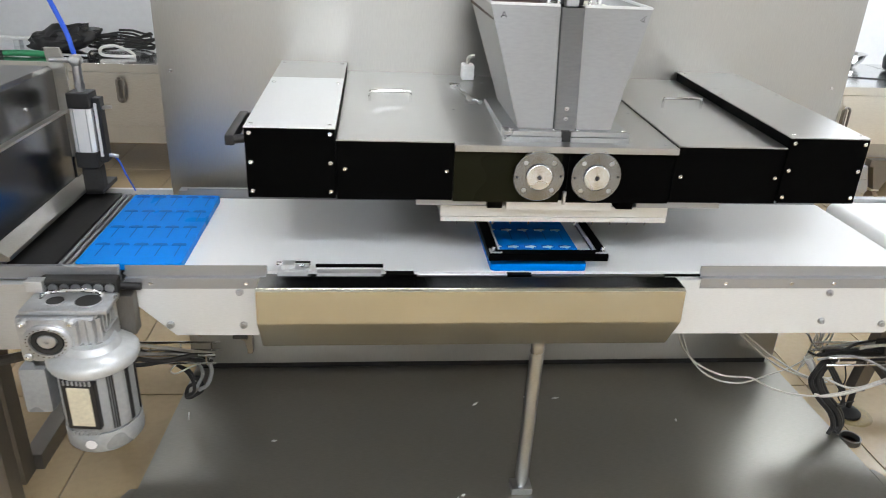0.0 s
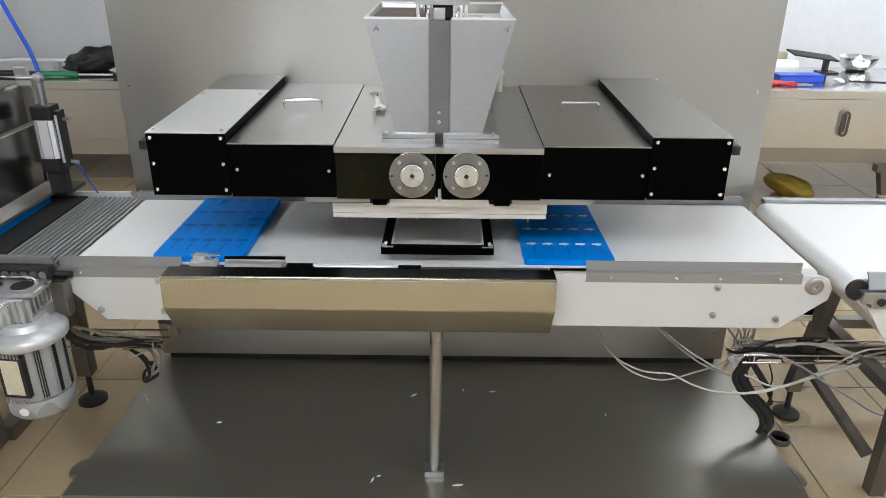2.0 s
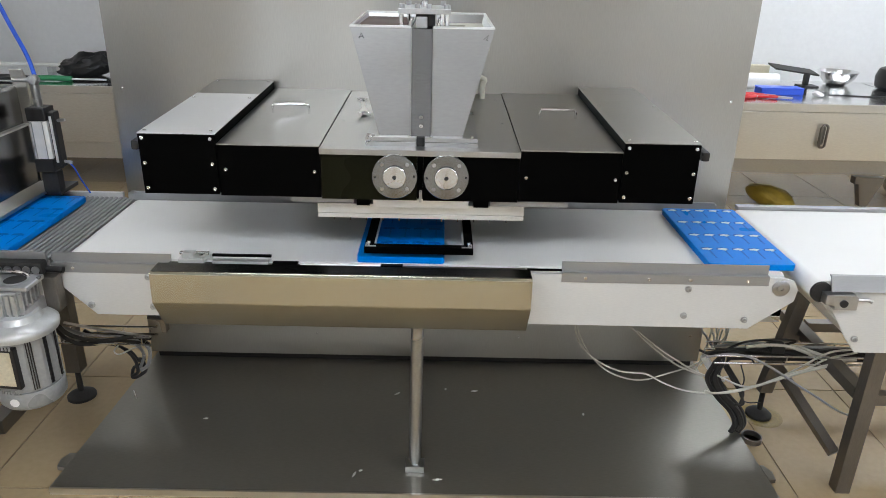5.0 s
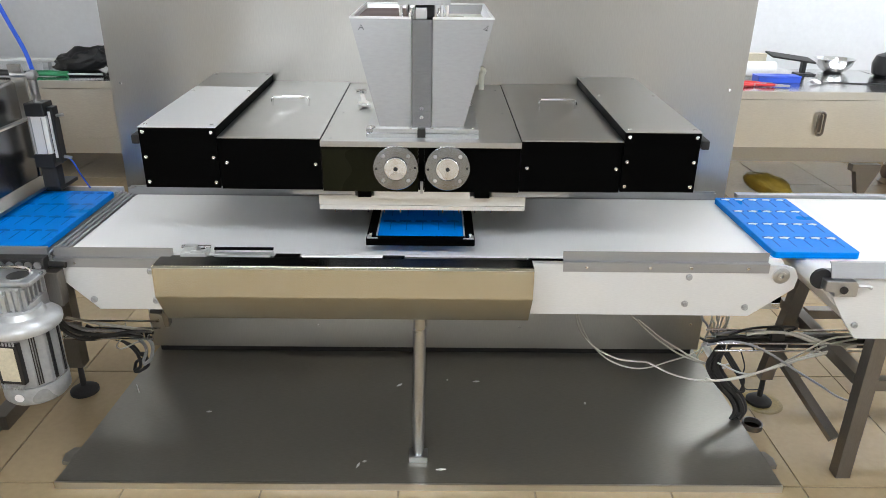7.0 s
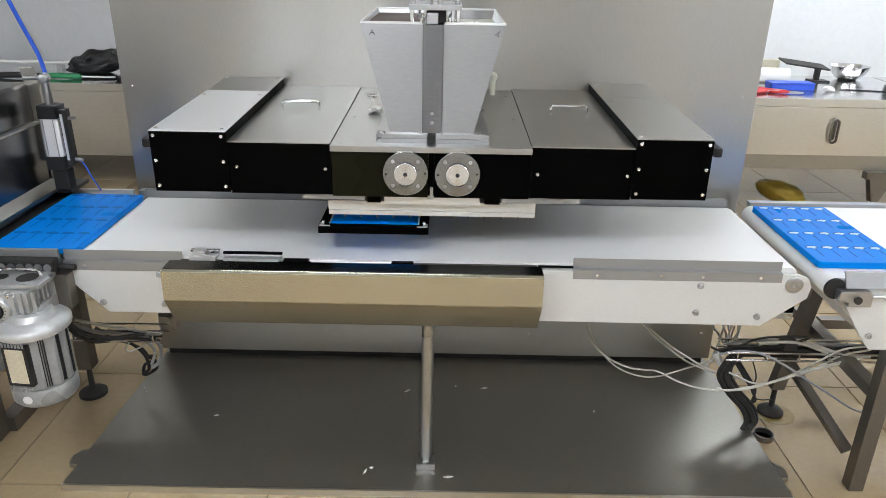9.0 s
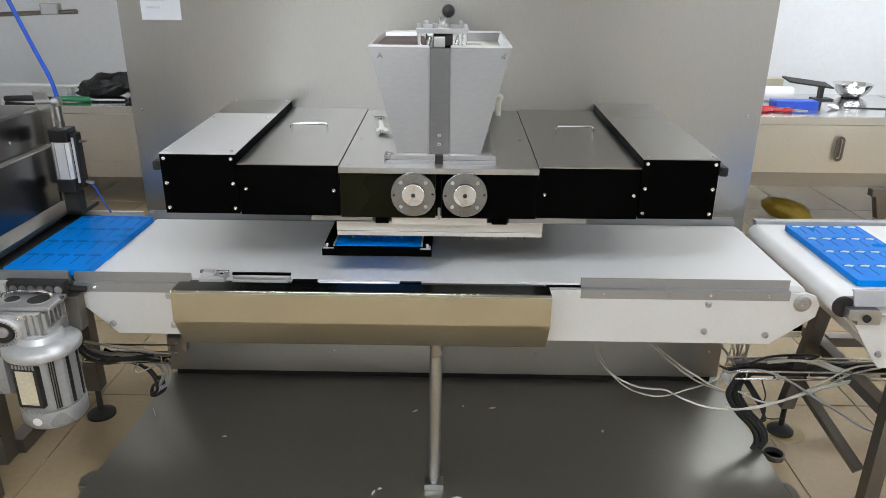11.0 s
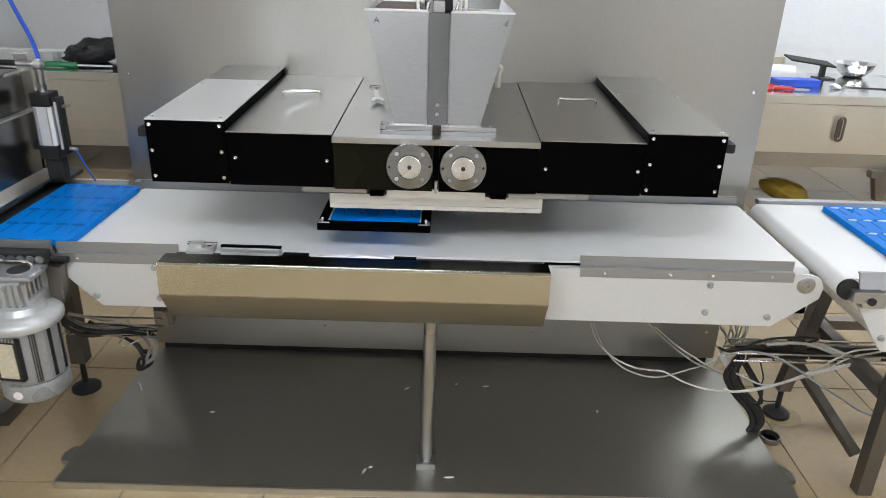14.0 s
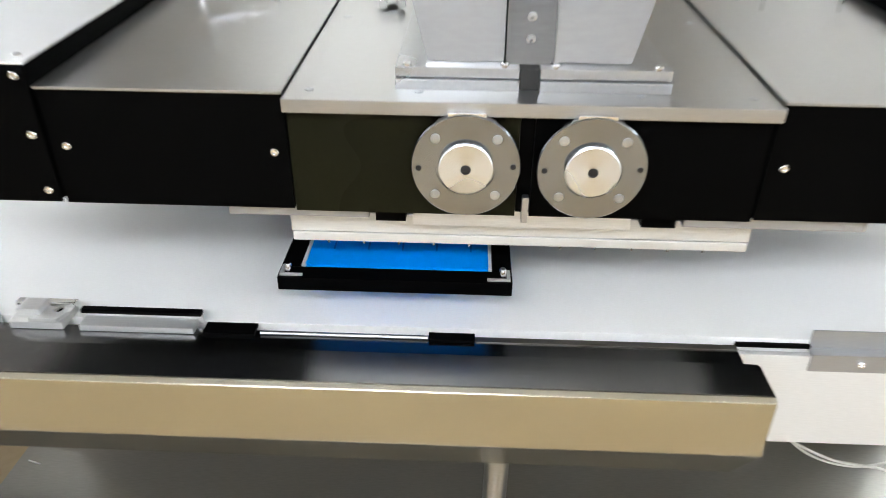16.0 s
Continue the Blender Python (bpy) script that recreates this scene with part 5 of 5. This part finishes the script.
# clutter on the tables
BS = 0.84
bowl = thing("mixing_bowl", "shiny stainless steel mixing bowl on the table", "bowl", at=(3.10, 3.60, 0.8585))
part("shell", lathe([(BS * r, BS * z) for r, z in [(0.07, 0.0), (0.10, 0.012), (0.145, 0.06), (0.17, 0.115), (0.178, 0.118), (0.178, 0.121), (0.168, 0.12), (0.14, 0.062), (0.095, 0.016), (0.0001, 0.008)]], n=40), "chrome", bowl, smooth=True)
tr = thing("scale_stand", "dark tilted tray on a short post on the table", "stand", at=(2.665, 3.46, 0.8585))
bm = box(-0.16, 0.16, -0.10, 0.10, -0.006, 0.006, 0.002)
bmesh.ops.transform(bm, matrix=pose(0.03, 0.02, 0.122, 4, 7, -6), verts=bm.verts)
part("tray", bm, "black_rubber", tr)
part("post", box(0.115, 0.145, -0.02, 0.02, 0.0, 0.098), "black_plastic", tr)
part("foot", box(0.08, 0.21, -0.06, 0.06, 0.0, 0.012, 0.003), "black_plastic", tr)
roll = thing("plastic_roll", "roll of white plastic film on the table", "roll", at=(2.38, 3.36, 0.9125))
part("film", tube([(-0.18, 0, 0), (0.15, 0.0, 0)], 0.054, 20), "white_plastic", roll, smooth=True)
cart = thing("paper_carton", "small beige paper carton standing on the table", "box", at=(2.50, 3.66, 0.8585))
part("body", box(-0.075, 0.075, -0.05, 0.05, 0.0, 0.125, 0.003), "label_beige", cart)
part("flap", box(-0.076, 0.076, -0.051, 0.0, 0.1253, 0.129, 0.001), "label_beige", cart)
bb = thing("blue_tool_box", "flat bright blue plastic box on the table", "box", at=(2.44, 3.10, 0.8585))
part("case", box(-0.15, 0.15, -0.06, 0.06, 0.0, 0.042, 0.008), "blue_box", bb)
part("lid", box(-0.152, 0.152, -0.062, 0.062, 0.0425, 0.05, 0.004), "blue_box", bb)
for k, (x, y, a) in enumerate(((2.20, 2.92, 8), (2.26, 2.98, -12), (2.34, 2.90, -20))):
    pl_ = thing("pliers", "pair of red-handled pliers lying on the table", "tool", "red pliers", at=(x, y, 0.8585))
    bm = tube(smooth_line([(-0.12, 0.02, 0.012), (-0.05, 0.026, 0.014), (0.02, 0.0, 0.014)]), 0.009, 8)
    tube(smooth_line([(-0.12, -0.03, 0.012), (-0.05, -0.028, 0.014), (0.02, 0.0, 0.014)]), 0.009, 8, bm)
    part("grip", bm, "red", pl_, "red dipped grips", True)
    part("jaw", prism([(0.0, -0.014), (0.03, -0.016), (0.10, -0.004), (0.10, 0.004), (0.03, 0.016), (0.0, 0.014)], "z", 0.006, 0.020, 0.002), "machined", pl_)
    pl_.rotation_euler = (0, 0, radians(a))
rag = thing("crumpled_wrapper", "crumpled pink plastic wrapper on the table", "wrapper", at=(2.68, 3.02, 0.8585))
bm = bmesh.new()
bmesh.ops.create_icosphere(bm, subdivisions=3, radius=0.035)
for v in bm.verts:
    v.co *= 1 + 0.5 * noise.noise(v.co * 30)
    v.co.z = max(0, v.co.z * 0.5 + 0.02)
part("film", bm, "label_white", rag)
spat = thing("spatula", "thin dark spatula lying across the table", "tool", at=(3.05, 3.06, 0.8585))
part("blade", prism([(-0.25, 0.05), (0.0, -0.015), (0.30, -0.02), (0.30, 0.0), (0.0, 0.008)], "z", 0.0, 0.006), "black_plastic", spat)
pot = thing("black_pot", "black rounded pot on the table", "pot", at=(3.42, 3.40, 0.8585))
part("body", lathe([(0.09, 0.0), (0.12, 0.02), (0.13, 0.09), (0.11, 0.15), (0.05, 0.175), (0.0001, 0.18)], n=32), "black_plastic", pot, smooth=True)

bag = thing("black_bag", "crumpled black plastic bag on the table", "bag", at=(-2.62, 3.56, 0.8105))
bm = bmesh.new()
bmesh.ops.create_icosphere(bm, subdivisions=4, radius=1.0)
for v in bm.verts:
    q = v.co.copy()
    s_ = 1 + 0.22 * noise.noise(q * 2.3) + 0.09 * noise.noise(q * 7)
    v.co = Vector((q.x * 0.23 * s_, q.y * 0.14 * s_, max(0.0, (q.z * 0.09 + 0.075 + 0.035 * q.x) * s_)))
part("film", bm, "black_plastic", bag, smooth=True)
coil = thing("cable_coil", "loosely coiled black power cable on the table", "cable", at=(-2.26, 3.62, 0.8105))
pts = []
for k in range(80):
    a = k * 0.42
    pts.append((0.21 * math.cos(a) * (1 + 0.15 * math.sin(k)), 0.10 * math.sin(a) * (1 + 0.1 * math.cos(2.1 * k)), 0.015 + 0.0013 * k + 0.012 * math.sin(1.7 * k)))
part("loop", tube(pts, 0.008, 7), "black_rubber", coil, smooth=True)
ham = thing("green_tool", "tool with a green rubber handle on the table", "tool", at=(-2.72, 3.26, 0.8105))
part("grip", tube(smooth_line([(-0.17, 0, 0.02), (-0.05, 0, 0.024), (0.1, 0, 0.02)]), 0.02, 12), "green", ham, smooth=True)
part("shank", tube([(0.1, 0, 0.02), (0.34, 0.02, 0.016)], 0.008, 10), "machined", ham, smooth=True)
part("collar", tube([(-0.24, 0, 0.02), (-0.17, 0, 0.02)], 0.016, 10), "white_plastic", ham, smooth=True)
blk = thing("black_tool", "black hand tool lying on the table", "tool", at=(-3.05, 3.24, 0.8105))
part("body", tube(smooth_line([(-0.2, 0.02, 0.02), (0, 0, 0.028), (0.16, 0.0, 0.02)]), 0.022, 10), "black_plastic", blk, smooth=True)
hk = thing("looped_cord", "looped white cord on the table", "cord", at=(-2.22, 3.36, 0.8105))
part("loop", tube(smooth_line([(0.12, 0.0, 0.012), (0.06, 0.07, 0.03), (-0.04, 0.08, 0.06), (-0.10, 0.03, 0.05), (-0.08, -0.04, 0.02), (0.02, -0.06, 0.014), (0.14, -0.05, 0.012)]), 0.010, 8), "white_plastic", hk, smooth=True)
tub = thing("white_tube", "long white plastic tube lying on supports on the table", "tube", at=(-3.1, 3.72, 0.86))
part("pipe", tube([(-0.9, 0, 0.0), (0.28, 0, 0.0)], 0.014, 10), "white_plastic", tub, smooth=True)
for x in (-0.7, 0.1):
    part("support", box(x - 0.02, x + 0.02, -0.03, 0.03, -0.0495, -0.013), "machined", tub)
stand = thing("clamp_stand", "dark metal clamp arm on a post behind the table", "stand", at=(-3.75, 3.95, 0.8105))
part("post", tube([(0, 0, 0), (0, 0, 0.75)], 0.014, 10), "leg_steel", stand, smooth=True)
part("arm", tube([(-0.12, 0, 0.56), (0.80, -0.02, 0.60)], 0.018, 10), "leg_steel", stand, smooth=True)
part("clamp", box(0.52, 0.66, -0.05, 0.03, 0.575, 0.66, 0.012), "machined", stand)
part("grip", lathe([(0.02, 0), (0.06, 0.05), (0.05, 0.16), (0.0001, 0.2)], (-0.05, 0.0, 0.45), n=18), "leg_steel", stand, smooth=True)
sack = thing("yellow_sack", "yellow plastic sack on the floor under the table", "sack", at=(2.60, 3.22, 0.0))
bm = bmesh.new()
bmesh.ops.create_icosphere(bm, subdivisions=4, radius=1.0)
for v in bm.verts:
    q = v.co.copy()
    s_ = 1 + 0.14 * noise.noise(q * 1.4) + 0.02 * noise.noise(q * 5)
    v.co = Vector((q.x * 0.19 * s_, q.y * 0.15 * s_, max(0.0, (q.z * 0.085 + 0.06 - 0.045 * q.x) * s_)))
part("film", bm, "yellow", sack)

# ---- floor tiles ----
TX, TY, GAP = 0.465, 0.695, 0.006
tile_me = finish(box(GAP / 2, TX - GAP / 2, GAP / 2, TY - GAP / 2, -0.012, 0.0, 0.0015), "tile", "tile")
x = 1.32 - 12 * TX
while x < 4.6:
    y = -0.045 - 6 * TY
    while y < 4.0:
        ob = new("tile", tile_me)
        ob.parent = floor
        ob.location = (x, y, 0)
        y += TY
    x += TX


# ---- movement ----
def motions():
    y0 = 0.337
    b = [(0, -0.025), (0.5, 0.075), (1, 0.175), (1.5, 0.283), (2, 0.398), (2.5, 0.511), (3, 0.623), (3.5, 0.73), (4, 0.841), (4.5, 0.94), (5.2, 1.09), (5.8, 1.19), (6.4, 1.225), (7, 1.252),
         (8, 1.298), (9, 1.349), (10, 1.404), (12.5, 1.505), (13, 1.528), (14, 1.577), (15, 1.626), (16, 1.675)]
    walk(mould_b, [(t, pose(x, y0, BZ)) for t, x in b])
    a = [(0, -1.14, BZ, y0), (0.5, -1.047, BZ, y0), (1, -0.95, BZ, y0), (1.5, -0.846, BZ, y0), (2, -0.73, BZ, y0), (2.5, -0.618, BZ, y0), (3, -0.501, BZ, y0), (3.5, -0.394, BZ, y0), (4, -0.278, BZ, y0 - 0.005),
         (4.5, -0.168, BZ, y0 - 0.005), (5.0, -0.06, BZ, y0), (5.4, -0.003, BZ, y0 + 0.012), (5.8, -0.003, BZ, y0 + 0.02), (6.3, -0.003, 0.818, y0 + 0.022)]
    f = [(0, -0.003, 0.850), (5.4, -0.003, 0.850), (5.8, -0.003, 0.836), (6.3, -0.003, 0.818), (6.8, -0.003, 0.818), (6.9, -0.003, 0.829), (7, -0.003, 0.849), (7.2, -0.003, 0.852), (7.3, -0.012, 0.854), (7.4, -0.077, 0.858),
         (7.5, -0.111, 0.861), (7.6, -0.158, 0.859), (7.7, -0.176, 0.859), (7.9, -0.176, 0.860), (8, -0.176, 0.880), (8.1, -0.176, 0.902), (8.5, -0.176, 0.905), (9.1, -0.176, 0.904), (9.2, -0.176, 0.899), (9.3, -0.175, 0.890),
         (9.4, -0.182, 0.884), (9.5, -0.191, 0.876), (9.6, -0.192, 0.878), (9.7, -0.192, 0.888), (9.9, -0.192, 0.892), (10, -0.192, 0.892), (10.2, -0.190, 0.880), (10.9, -0.190, 0.900), (11.6, -0.190, 0.878), (12.3, -0.189, 0.892),
         (12.5, -0.188, 0.895), (12.6, -0.188, 0.885), (12.7, -0.188, 0.868), (12.8, -0.188, 0.867), (12.9, -0.189, 0.874), (13, -0.190, 0.892), (13.5, -0.188, 0.896), (14, -0.181, 0.894), (14.5, -0.170, 0.877),
         (15, -0.169, 0.890), (15.5, -0.168, 0.893), (16, -0.170, 0.884)]
    walk(frame_t, [(t, pose(x, 0, z)) for t, x, z in f])
    walk(mould_a, [(t, pose(x, y, z)) for t, x, z, y in a] + [(t, pose(x, y0 + 0.022, z)) for t, x, z in f if t > 6.4])
    c = [(0, -1.70), (1.5, -1.61), (2.5, -1.556), (3.5, -1.503), (4.5, -1.45), (7, -1.318), (8.2, -1.26), (8.8, -1.247), (12, -1.243), (16, -1.243)]
    walk(mould_c, [(t, pose(x, y0, BZ)) for t, x in c])


motions()
